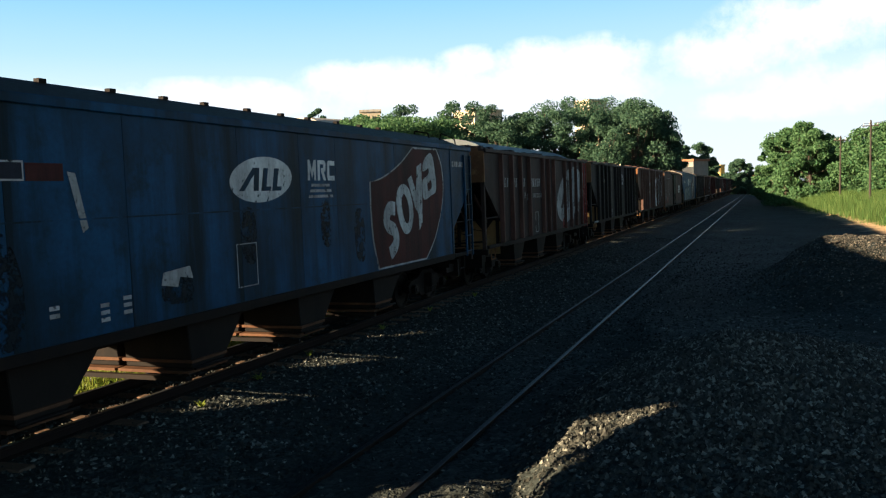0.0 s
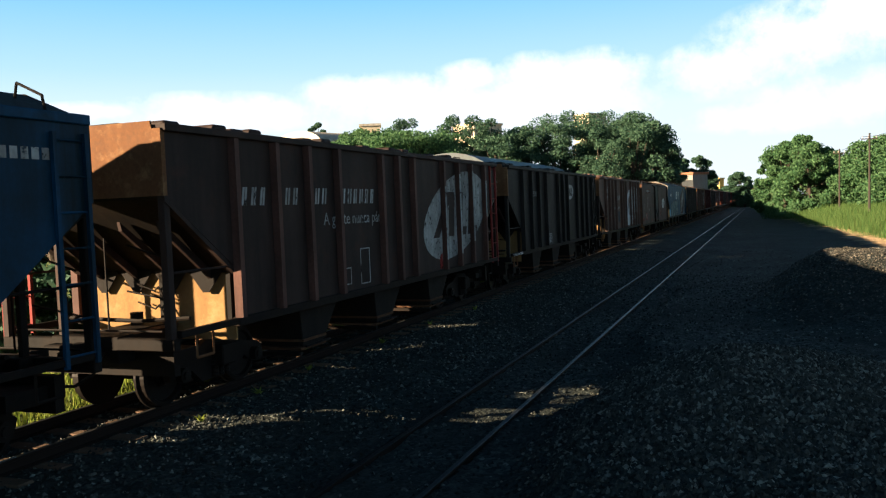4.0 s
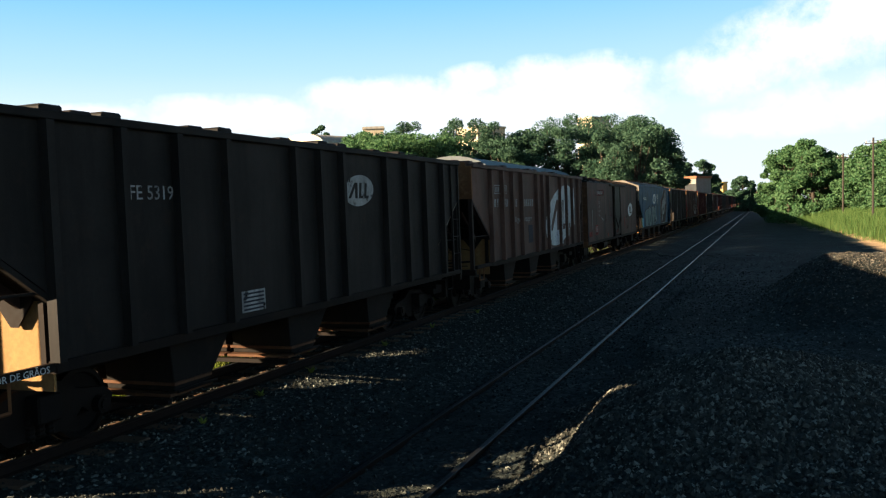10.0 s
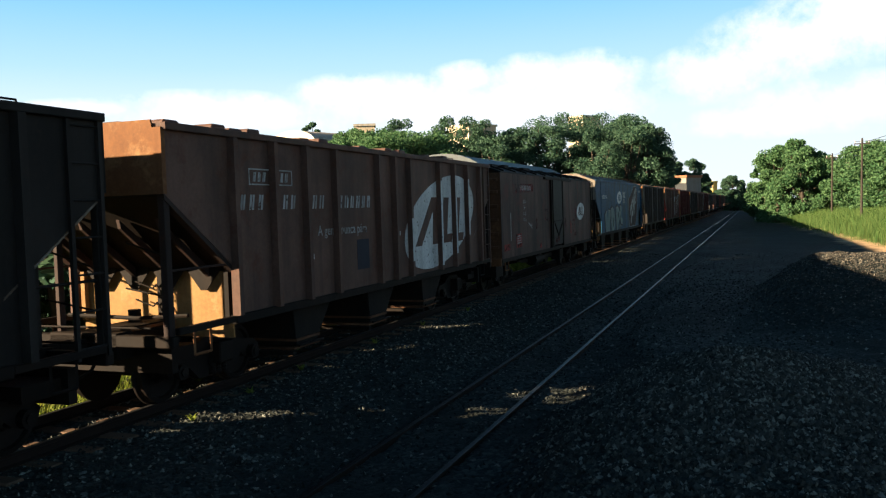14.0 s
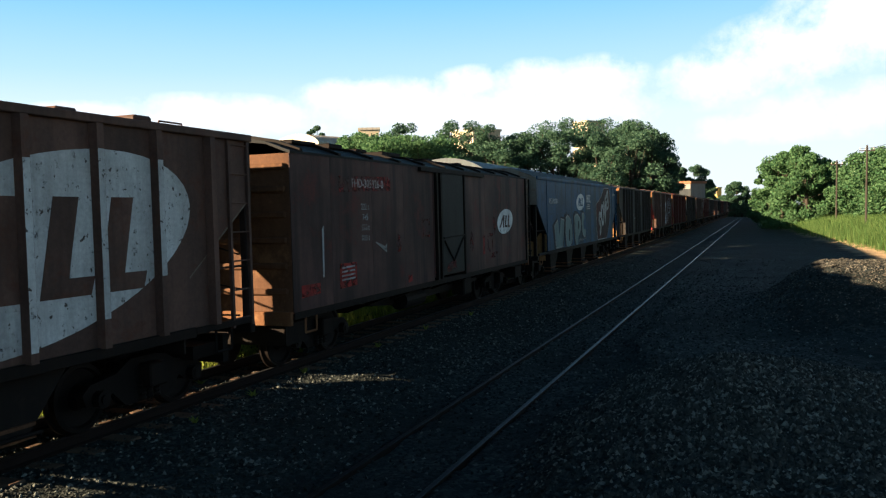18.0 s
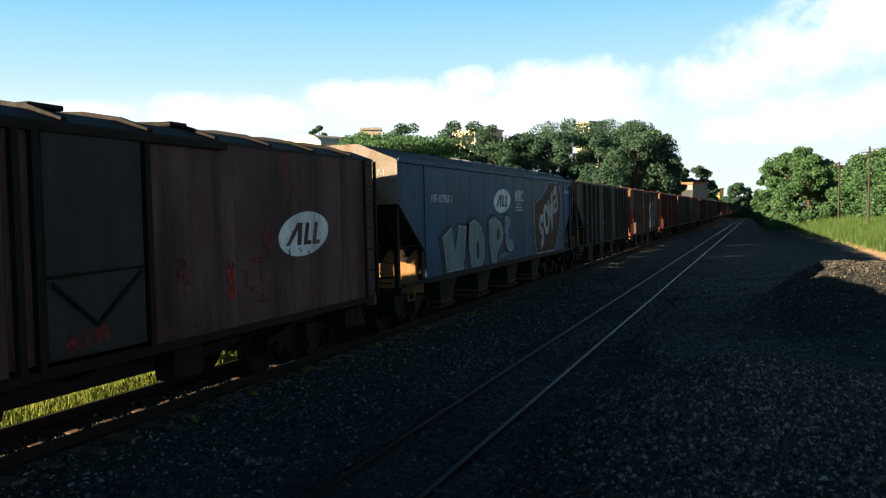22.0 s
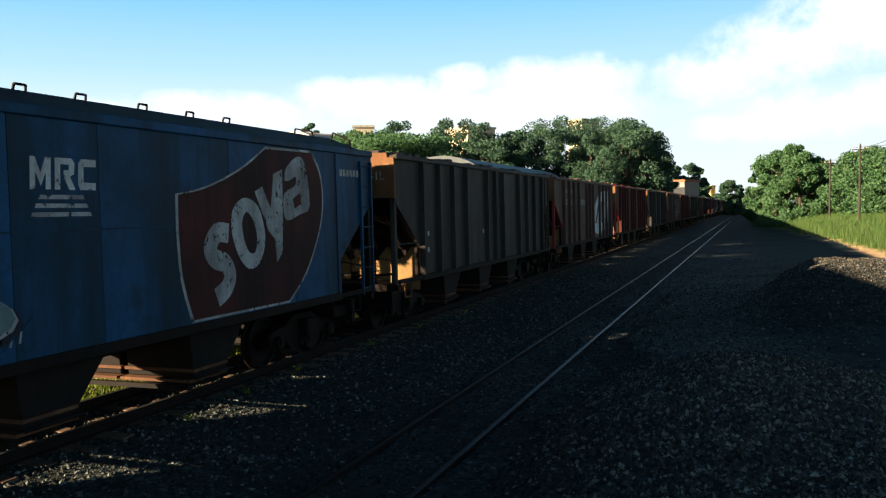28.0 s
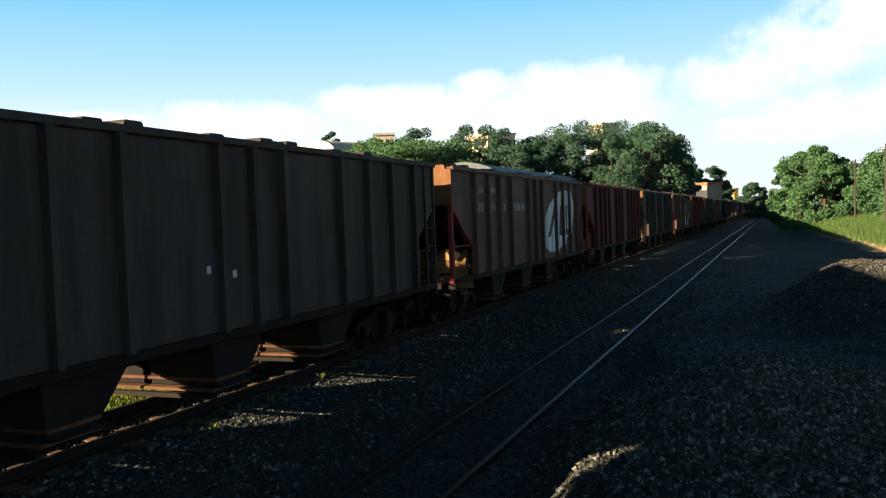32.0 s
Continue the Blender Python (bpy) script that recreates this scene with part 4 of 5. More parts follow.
    for pts in (((10.5, 1.98), (10.67, 1.94), (10.74, 2.2), (10.64, 2.4), (10.52, 2.32)), ((8.55, 1.6), (8.75, 1.56), (8.8, 1.8), (8.7, 2.02), (8.56, 1.95)),
                ((10.3, 1.28), (10.9, 1.3), (10.86, 1.42), (10.34, 1.4)), ((6.72, 1.16), (7.3, 1.16), (7.26, 1.4), (6.8, 1.34)), ((4.0, 1.8), (4.2, 1.78), (4.18, 2.1), (4.05, 2.08))):
        mark(w, "red_smudge", [(c + a, b) for a, b in rounded(pts, 3, True)], SMUDGE, X + 0.0015 if pts[0][0] != 6.72 else X + 0.062)
    for pts in (((3.0, 2.0), (3.06, 2.0), (3.5, 1.78), (3.52, 1.95), (3.44, 1.9)), ((0.95, 1.5), (1.0, 1.5), (1.02, 2.35), (0.96, 2.3))):
        mark(w, "pale_scrape", [(c + a, b) for a, b in pts], FADED, X + 0.001)
    return w, L


def build_train():
    wagons = []
    def put(pair, s0):
        w, L = pair
        w.matrix_basis = pose(TRACK_X, s0 + L / 2, 0)
        wagons.append((w, s0 + L / 2))
        return pair
    X = HX + 0.014
    first = put(ribbed_hopper("dark grey ribbed hopper wagon with sooty sides", GREY), -12.0)
    put(blue_hopper("blue smooth-sided hopper wagon with red shield emblem", False), 3.2)
    w, L = put(ribbed_hopper("brown ribbed hopper wagon with large faded oval emblem", DARKBROWN, ladder_paint=LADDERRED, rib_paint=RIBRED), 20.9)
    oval_emblem(w, L, 10.5, 2.37, 2.2, 1.03, 0.30, DARKBROWN, X, GRITTY)
    text_bars(w, L, 1.6, 5.95, 2.66, 2.92, 19, FADED, X, 4)
    lettering("slogan", "A gente nunca pára", 0.30, FADED, w, X + 0.004, 5.1 - L / 2, 2.4)
    frame_mark(w, L, 4.42, 4.84, 1.24, 1.54, FADED, X)
    frame_mark(w, L, 5.22, 5.6, 1.2, 1.85, FADED, X)
    mark(w, "red_marking", [(9.2 - L / 2, 1.15), (9.36 - L / 2, 1.15), (9.36 - L / 2, 1.5), (9.2 - L / 2, 1.45)], SIGNRED, X + 0.004)
    brown = (w, L)
    w, L = put(ribbed_hopper("dark grey ribbed hopper wagon with small oval emblem", GREY, rib_paint=GREY), 35.72)
    oval_emblem(w, L, 8.42, 2.94, 0.58, 0.28, 0.25, GREY, X, FADED)
    lettering("end_number", "531913 1L", 0.19, WHITE, w, 0.68, -L / 2 - 0.004, 3.26, 0)
    lettering("side_number", "HFE 531913", 0.24, FADED, w, X + 0.004, 3.0 - L / 2, 2.85)
    mark(w, "data_plate", [(4.68 - L / 2, 1.2), (5.26 - L / 2, 1.2), (5.26 - L / 2, 1.5), (4.68 - L / 2, 1.5)], FADED, X)
    for k in range(5):
        mark(w, "marking_bar", [(4.72 - L / 2, 1.225 + 0.055 * k), (5.22 - L / 2, 1.225 + 0.055 * k), (5.22 - L / 2, 1.25 + 0.055 * k), (4.72 - L / 2, 1.25 + 0.055 * k)], INK, X + 0.004)
    lettering("sill_marking", "CORREDOR DE GRÃOS", 0.1, WHITE, w, HX + 0.062, -L / 2 + 0.75, 1.065)
    grey = (w, L)
    w, L = put(ribbed_hopper("brown ribbed hopper wagon with company lettering and oval emblem", BROWN, post=DARKBROWN, L=13.42), 50.35)
    oval_emblem(w, L, 9.77, 2.25, 2.3, 1.06, 0.32, BROWN, X, SPOTTED)
    text_bars(w, L, 1.6, 5.95, 2.58, 2.80, 19, FADED, X, 4)
    lettering("slogan", "A gente nunca pára", 0.24, FADED, w, X + 0.004, 4.75 - L / 2, 2.2)
    frame_mark(w, L, 1.85, 3.05, 2.94, 3.18, FADED, X)
    text_bars(w, L, 1.95, 2.95, 2.99, 3.13, 8, FADED, X, 7)
    mark(w, "inspection_plate", [(5.25 - L / 2, 1.45), (5.75 - L / 2, 1.45), (5.75 - L / 2, 2.0), (5.25 - L / 2, 2.0)], INK, X)
    for u, z in ((7.2, 2.0), (3.6, 1.75)):
        mark(w, "white_tag", [(u - L / 2, z), (u + 0.06 - L / 2, z), (u + 0.06 - L / 2, z + 0.09), (u - L / 2, z + 0.09)], WHITE, X)
    brown2 = (w, L)
    w, L = put(boxcar("red-brown boxcar with grey sliding door and oval emblem"), 64.83)
    lettering("side_number", "FHD-305926-0", 0.22, FADED, w, HX + 0.052, 2.75 - L / 2, 3.08)
    w, L = put(blue_hopper("blue hopper wagon with silver graffiti and red shield", True), 80.24)
    lettering("side_number", "HFE-052937-1", 0.25, WHITE, w, HX + 0.05, 2.42 - L / 2, 2.84, 1, 0.95)
    lettering("end_number", "HFE-052937-1", 0.17, WHITE, w, 0.70, -L / 2 - 0.004, 3.36, 0, 0.9)
    w, L = put(ribbed_hopper("brown-grey ribbed hopper wagon with rusty end plates", STEELGREY), 97.89)
    steel = (w, L)
    lettering("end_number", "38335-1L", 0.24, WHITE, w, 0.72, -L / 2 - 0.004, 3.25, 0)
    for u, z in ((1.66, 2.02), (1.66, 1.66), (5.92, 1.95), (6.47, 1.86)):
        mark(w, "white_tag", [(u - L / 2 - 0.03, z - 0.05), (u + 0.05 - L / 2, z - 0.05), (u + 0.05 - L / 2, z + 0.05), (u - 0.03 - L / 2, z + 0.05)], WHITE, HX + 0.08 if u < 2 else X)
    w, L = put(ribbed_hopper("brown ribbed hopper wagon with red posts and large emblem", BROWN, post=LADDERRED), 112.59)
    oval_emblem(w, L, 10.1, 2.3, 2.15, 1.03, 0.30, BROWN, X, WHITE)
    text_bars(w, L, 1.6, 5.95, 2.64, 2.86, 19, FADED, X, 4)
    text_bars(w, L, 1.9, 3.4, 3.1, 3.25, 8, FADED, X, 9)
    redp = (w, L)
    red = put(ribbed_hopper("faded red ribbed hopper wagon", RED, post=LADDERRED), 127.29)
    # farther wagons repeat the same kinds
    order = [steel, redp, red, steel, brown, grey, red, steel, redp, grey, brown2, steel, red, grey, steel, redp]
    s = 141.99
    for w0, L0 in order:
        c = copy_thing(w0, pose(TRACK_X, s + L0 / 2, 0))
        wagons.append((c, s + L0 / 2))
        s += L0 + 0.85
    return wagons


WAGONS = build_train()


def motions():
    """The train rolls along the track; the wheels of the near wagons turn."""
    for w, y in WAGONS:
        walk(w, [(t, pose(TRACK_X, y - gone(t), 0)) for t in range(0, 33)])
    steps = [k * 0.2 for k in range(161)]
    turns = [math.degrees(gone(t) / 0.42) for t in steps]
    for w, y in WAGONS[1:9]:
        for ws in w.children_recursive:
            if ws.name.startswith("wheelset"):
                p = ws.location.copy()
                walk(ws, [(t, pose(p.x, p.y, p.z, a)) for t, a in zip(steps, turns)])

# ---- ground ----
def smooth(a, b, x):
    t = min(1.0, max(0.0, (x - a) / (b - a)))
    return t * t * (3 - 2 * t)


def heap(x, y, cx, cy, rx, ry, h):
    d = math.hypot((x - cx) / rx, (y - cy) / ry)
    return h * (1 - smooth(0.0, 1.0, d))


def cone(x, y, cx, cy, rx, ry, h):
    """A tipped heap: straight flanks and a rounded top."""
    d = math.hypot((x - cx) / rx, (y - cy) / ry)
    return h * max(0.0, 1.12 - math.sqrt(d * d + 0.014))


def bank_edge(y):
    """Where the grassy bank begins, right of the yard."""
    return 6.4 - 0.09 * (min(85.0, max(40.0, y)) - 55.0) - 0.028 * (min(230.0, max(85.0, y)) - 85.0)


def heaps(x, y):
    """The near heap of crushed stone and the longer ridge behind it."""
    near = cone(x, y, -0.25, 10.0, 2.25 if x < -0.25 else 3.3, 3.9, 0.92)
    ridge = 1.18 * smooth(-0.5, 1.7, x) * (1 - smooth(9.0, 13.0, x)) * smooth(17.6, 21.6, y) * (1 - smooth(23.6, 28.5, y))
    return near + ridge


def ground_z(x, y):
    z = -0.30
    z += 0.10 * (1 - smooth(-5.9, -5.0, x)) - 0.08 * smooth(-5.2, -4.6, x)
    z -= 0.15 * (1 - smooth(-14.0, -11.0, x)) - 0.12 * (1 - smooth(-9.4, -8.9, x))
    z += 0.032 * (1 - smooth(1.15, 1.5, abs(x + 8.157)))
    # the tipped fill right of the siding, with a steep edge
    f = -2.15 - 0.5 * smooth(14.5, 17.0, y) + 0.12 * noise.noise((y * 0.9, 1.0, 5.0))
    z += 0.24 * smooth(f, f + 0.45, x) * (1 - smooth(24.0, 34.0, y)) * (1 - smooth(9.0, 14.0, x))
    z += heaps(x, y) + heap(x, y, 0.5, -0.6, 5.0, 4.5, 1.0)
    e = bank_edge(y)
    z += (0.9 * smooth(e - 0.5, e + 5.0, x) + 0.7 * smooth(e + 4.0, e + 20.0, x)) * smooth(40, 52, y)
    n = noise.noise((x * 0.45, y * 0.45, 0.0)) * 0.05 + noise.noise((x * 1.7, y * 1.7, 3.0)) * 0.03
    if -7.2 < x < 9 and 4 < y < 45:
        n += noise.noise((x * 3.1, y * 3.1, 7.0)) * 0.04 + noise.noise((x * 6.5, y * 6.5, 9.0)) * 0.022
    return z + n * smooth(1.6, 2.4, abs(x + 8.157))


def axis(parts):
    out = []
    for a, b, step in parts:
        n = max(1, round((b - a) / step))
        out += [a + (b - a) * k / n for k in range(n)]
    return out + [parts[-1][1]]


def sheet(name, xs, ys, zf, material):
    nx, ny = len(xs), len(ys)
    verts = [(x, y, zf(x, y)) for y in ys for x in xs]
    faces = [(j * nx + i, j * nx + i + 1, (j + 1) * nx + i + 1, (j + 1) * nx + i) for j in range(ny - 1) for i in range(nx - 1)]
    me = bpy.data.meshes.new(name)
    me.from_pydata(verts, [], faces)
    me.polygons.foreach_set("use_smooth", [True] * len(faces))
    me.materials.append(material)
    return new(name, me)


def ground_material():
    m, nt, b = tree_of("dark_gravel_and_dirt")
    v = coords(nt, vary=False)
    vor = node(nt, "ShaderNodeTexVoronoi", Scale=19.0)
    nt.links.new(v, vor.inputs["Vector"])
    vor2 = node(nt, "ShaderNodeTexVoronoi", Scale=45.0)
    nt.links.new(v, vor2.inputs["Vector"])
    big = noise_tex(nt, v, 0.35, 6)
    fine = noise_tex(nt, v, 30, 6, 0.7)
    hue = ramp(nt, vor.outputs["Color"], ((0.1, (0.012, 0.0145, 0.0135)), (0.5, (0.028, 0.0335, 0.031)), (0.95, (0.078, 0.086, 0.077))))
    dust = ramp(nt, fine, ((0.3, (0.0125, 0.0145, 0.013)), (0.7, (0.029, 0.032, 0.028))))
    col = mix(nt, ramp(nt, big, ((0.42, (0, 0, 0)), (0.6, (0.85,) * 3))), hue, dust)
    # dry earth and turf on the bank beyond the yard, turf behind the main line
    sep = nt.nodes.new("ShaderNodeSeparateXYZ")
    nt.links.new(v, sep.inputs[0])
    turf = ramp(nt, noise_tex(nt, v, 1.2, 6), ((0.3, (0.05, 0.075, 0.02)), (0.6, (0.12, 0.14, 0.04)), (0.75, (0.26, 0.2, 0.11))))

    def edge(source, lo, hi):
        mr = nt.nodes.new("ShaderNodeMapRange")
        mr.inputs["From Min"].default_value, mr.inputs["From Max"].default_value = lo, hi
        nt.links.new(source, mr.inputs["Value"])
        return mr.outputs["Result"]
    slant = node(nt, "ShaderNodeMath", operation="MULTIPLY")
    slant.inputs[1].default_value = 0.045
    nt.links.new(sep.outputs["Y"], slant.inputs[0])
    across = node(nt, "ShaderNodeMath", operation="ADD")
    nt.links.new(slant.outputs[0], across.inputs[0])
    nt.links.new(sep.outputs["X"], across.inputs[1])
    wob = node(nt, "ShaderNodeMath", operation="ADD")
    nt.links.new(across.outputs[0], wob.inputs[0])
    nt.links.new(ramp(nt, noise_tex(nt, v, 0.6, 5), ((0.3, (0, 0, 0)), (0.7, (1.4,) * 3))), wob.inputs[1])
    col = mix(nt, edge(wob.outputs[0], 8.2, 9.4), col, (0.42, 0.28, 0.16))
    col = mix(nt, edge(wob.outputs[0], 9.5, 10.4), col, turf)
    col = mix(nt, edge(sep.outputs["X"], -9.0, -9.3), col, turf)
    nt.links.new(col, b.inputs["Base Color"])
    b.inputs["Roughness"].default_value = 0.9
    b.inputs["Specular IOR Level"].default_value = 0.08
    hgt = mix(nt, 0.35, vor.outputs["Distance"], vor2.outputs["Distance"])
    bump(nt, b, hgt, 0.8, -0.03)
    return m


def stone_material(name, a, c, bright=1.8):
    m, nt, b = tree_of(name)
    geo = nt.nodes.new("ShaderNodeNewGeometry")
    col = ramp(nt, geo.outputs["Random Per Island"], ((0.0, a), (0.78, tuple((p + q) * 0.42 for p, q in zip(a, c))), (1.0, tuple(min(0.5, q * bright) for q in c))))
    v = coords(nt, vary=False)
    col = mix(nt, ramp(nt, noise_tex(nt, v, 40, 5), ((0.35, (0, 0, 0)), (0.75, (0.5,) * 3))), col, a)
    nt.links.new(col, b.inputs["Base Color"])
    b.inputs["Roughness"].default_value = 0.85
    b.inputs["Specular IOR Level"].default_value = 0.12
    return m


GROUND = ground_material()
STONE = stone_material("grey_crushed_stone", (0.015, 0.0155, 0.0135), (0.16, 0.152, 0.126), 1.45)
RIDGESTONE = stone_material("dusty_tan_stone", (0.022, 0.021, 0.018), (0.14, 0.122, 0.098), 1.3)
xs = axis([(-2500, -300, 550), (-300, -40, 40), (-40, -12, 4), (-12, -7.4, 0.5), (-7.4, 5, 0.12), (5, 12, 0.5), (12, 40, 3), (40, 300, 40), (300, 2500, 550)])
ys = axis([(-2500, -300, 550), (-300, -10, 40), (-10, 5, 1), (5, 20, 0.13), (20, 30, 0.25), (30, 45, 0.6), (45, 120, 3), (120, 400, 35), (400, 2600, 500)])
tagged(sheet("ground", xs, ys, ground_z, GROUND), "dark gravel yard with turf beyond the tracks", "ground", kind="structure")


def scatter_stones(name, label, count, xr, yr, size, weight, seed, material):
    """Crushed stones, lying loose on the ground, in one mesh."""
    rnd = np.random.RandomState(seed)
    base = np.array([(1, 0, 0), (-1, 0, 0), (0, 1, 0), (0, -1, 0), (0, 0, 1), (0, 0, -1)], float)
    tri = np.array([(0, 2, 4), (2, 1, 4), (1, 3, 4), (3, 0, 4), (2, 0, 5), (1, 2, 5), (3, 1, 5), (0, 3, 5)])
    pts = []
    while len(pts) < count:
        x, y = rnd.uniform(*xr), rnd.uniform(*yr)
        if rnd.rand() < weight(x, y):
            pts.append((x, y, ground_z(x, y)))
    pts = np.array(pts)
    n = len(pts)
    sz = rnd.uniform(size[0], size[1], (n, 1, 1)) * rnd.uniform(0.6, 1.3, (n, 1, 3))
    jit = 1 + rnd.uniform(-0.35, 0.35, (n, 6, 3))
    ang = rnd.uniform(0, math.tau, n)
    loc = (base[None] + rnd.uniform(-0.3, 0.3, (n, 6, 3))) * jit * sz
    ca, sa = np.cos(ang)[:, None], np.sin(ang)[:, None]
    x = loc[:, :, 0] * ca - loc[:, :, 1] * sa + pts[:, None, 0]
    y = loc[:, :, 0] * sa + loc[:, :, 1] * ca + pts[:, None, 1]
    z = loc[:, :, 2] * 0.8 + pts[:, None, 2] + 0.2 * size[0]
    verts = np.stack((x, y, z), -1).reshape(-1, 3)
    faces = (tri[None] + (np.arange(n) * 6)[:, None, None]).reshape(-1, 3)
    me = bpy.data.meshes.new(name)
    me.from_pydata(verts.tolist(), [], faces.tolist())
    me.materials.append(material)
    return tagged(new(name, me), label, "gravel", kind="stuff")


def on_heap(x, y):
    return min(1.0, 0.03 + 1.6 * heaps(x, y))


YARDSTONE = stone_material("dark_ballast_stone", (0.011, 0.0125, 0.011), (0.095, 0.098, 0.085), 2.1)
scatter_stones("gravel_heap", "loose grey crushed stone on the heap", 50000, (-2.6, 4.2), (5.0, 15.0), (0.011, 0.038), on_heap, 3, STONE)
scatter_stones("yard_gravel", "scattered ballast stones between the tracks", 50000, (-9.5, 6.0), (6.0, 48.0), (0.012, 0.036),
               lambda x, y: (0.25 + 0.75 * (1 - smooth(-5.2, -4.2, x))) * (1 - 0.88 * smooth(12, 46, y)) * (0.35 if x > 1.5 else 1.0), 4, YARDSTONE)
scatter_stones("far_heap_gravel", "crushed stone ridge with its crest in the sun", 20000, (-0.4, 9.0), (17.5, 28.0), (0.013, 0.034),
               lambda x, y: min(1, 1.2 * heaps(x, y)), 6, RIDGESTONE)

# ---- tracks ----
def rail_mesh(y0, y1, top):
    """Flat-bottom rail lying along y, its head at z 0."""
    prof = [(-0.033, -0.004), (-0.028, 0.0), (0.028, 0.0), (0.033, -0.004), (0.033, -0.032), (0.008, -0.045), (0.008, -0.125), (0.062, -0.142), (0.062, -0.152),
            (-0.062, -0.152), (-0.062, -0.142), (-0.008, -0.125), (-0.008, -0.045), (-0.033, -0.032)]
    bm = B()
    slab(bm, [(x, y0, z) for x, z in prof], (0, y1 - y0, 0))
    bmesh.ops.recalc_face_normals(bm, faces=bm.faces)
    for f in bm.faces:
        f.material_index = 0 if f.normal.z > 0.5 and f.calc_center_median().z > -0.01 else 1
    me = bpy.data.meshes.new("rail")
    bm.to_mesh(me)
    bm.free()
    me.materials.append(top)
    me.materials.append(RAILSIDE)
    return me


def sleeper_mesh():
    bm = B()
    box(bm, -1.0, 1.0, -0.11, 0.11, -0.16, 0.0)
    bevelled(bm, 0.018)
    me = bpy.data.meshes.new("sleeper")
    bm.to_mesh(me)
    bm.free()
    me.materials.append(TIE)
    return me


def lay_track(name, label, xc, z, y0, y1, tie_z, near):
    tr = tagged(new(name), label, "railway track", kind="structure")
    tr.matrix_basis = pose(xc, 0, z)
    me = rail_mesh(y0, y1, RAIL if xc == TRACK_X else SIDINGRAIL)
    for sx in (-1, 1):
        piece("rail", me, tr, pose(sx * 0.5325, 0, 0))
    sm = sleeper_mesh()
    rnd = random.Random(11)
    y = near[0]
    while y < near[1]:
        piece("sleeper", sm, tr, pose(rnd.uniform(-0.04, 0.04), y, tie_z + rnd.uniform(-0.012, 0.008), 0, 0, rnd.uniform(-1.6, 1.6)))
        y += 0.6 + rnd.uniform(-0.03, 0.03)
    bm = B()
    while y < y1 and y < 300:
        box(bm, -1.0, 1.0, y - 0.11, y + 0.11, tie_z - 0.14, tie_z)
        y += 0.6
    far = part("far_sleepers", bm, TIE, tr)
    tagged(far, kind="stuff")
    return tr


lay_track("main_track", "worn steel rails on weathered wooden sleepers", TRACK_X, 0.0, -60, 620, -0.148, (1.0, 90.0))
lay_track("siding_track", "rusty siding rails half buried in dirt", -3.7037, -0.301, -20, 560, -0.165, (40.0, 90.0))

# ---- grass ----
def blades(name, label, count, place, height, width, seed, material, lean=0.35):
    rnd = np.random.RandomState(seed)
    p = np.array([place(rnd) for k in range(count)])
    n = count
    h = rnd.uniform(*height, n)
    w = rnd.uniform(*width, n) / 2
    a, b = rnd.uniform(0, math.tau, n), rnd.uniform(0, math.tau, n)
    l = rnd.uniform(0, lean, n) * h
    d = np.stack((np.cos(a) * w, np.sin(a) * w, np.zeros(n)), 1)
    t = np.stack((np.cos(b) * l, np.sin(b) * l, np.zeros(n)), 1)
    up = np.stack((np.zeros(n), np.zeros(n), h), 1)
    root = p - np.array((0, 0, 0.03))
    verts = np.stack((root - d, root + d, p + d * 0.7 + t * 0.35 + up * 0.6, p - d * 0.7 + t * 0.35 + up * 0.6, p + t + up), 1).reshape(-1, 3)
    i = np.arange(n) * 5
    quads = np.stack((i, i + 1, i + 2, i + 3), 1).tolist()
    tris = np.stack((i + 3, i + 2, i + 4), 1).tolist()
    me = bpy.data.meshes.new(name)
    me.from_pydata(verts.tolist(), [], quads + tris)
    me.materials.append(material)
    return tagged(new(name, me), label, "grass", kind="stuff")


GRASS = leafy("sunlit_grass", (0.09, 0.15, 0.02), (0.26, 0.27, 0.05), 0.35)
DRYGRASS = leafy("bank_grass", (0.026, 0.072, 0.016), (0.105, 0.15, 0.045), 0.4)


def behind_line(r):
    x, y = -8.86 - 5.5 * r.rand() ** 1.7, r.uniform(3, 40)
    return x, y, ground_z(x, y)


def on_bank(r):
    y = 44 + 175 * r.rand() ** 1.5
    x = bank_edge(y) + 1.1 + 18 * r.rand() ** 1.6 + r.normal() * 0.5
    return x, y, ground_z(x, y)


blades("trackside_grass", "bright sunlit grass beside the main track", 34000, behind_line, (0.06, 0.26), (0.012, 0.03), 21, GRASS, 0.8)
blades("bank_grass", "tall sunlit grass on the bank beside the yard", 140000, on_bank, (0.25, 1.0), (0.014, 0.036), 22, DRYGRASS, 0.5)


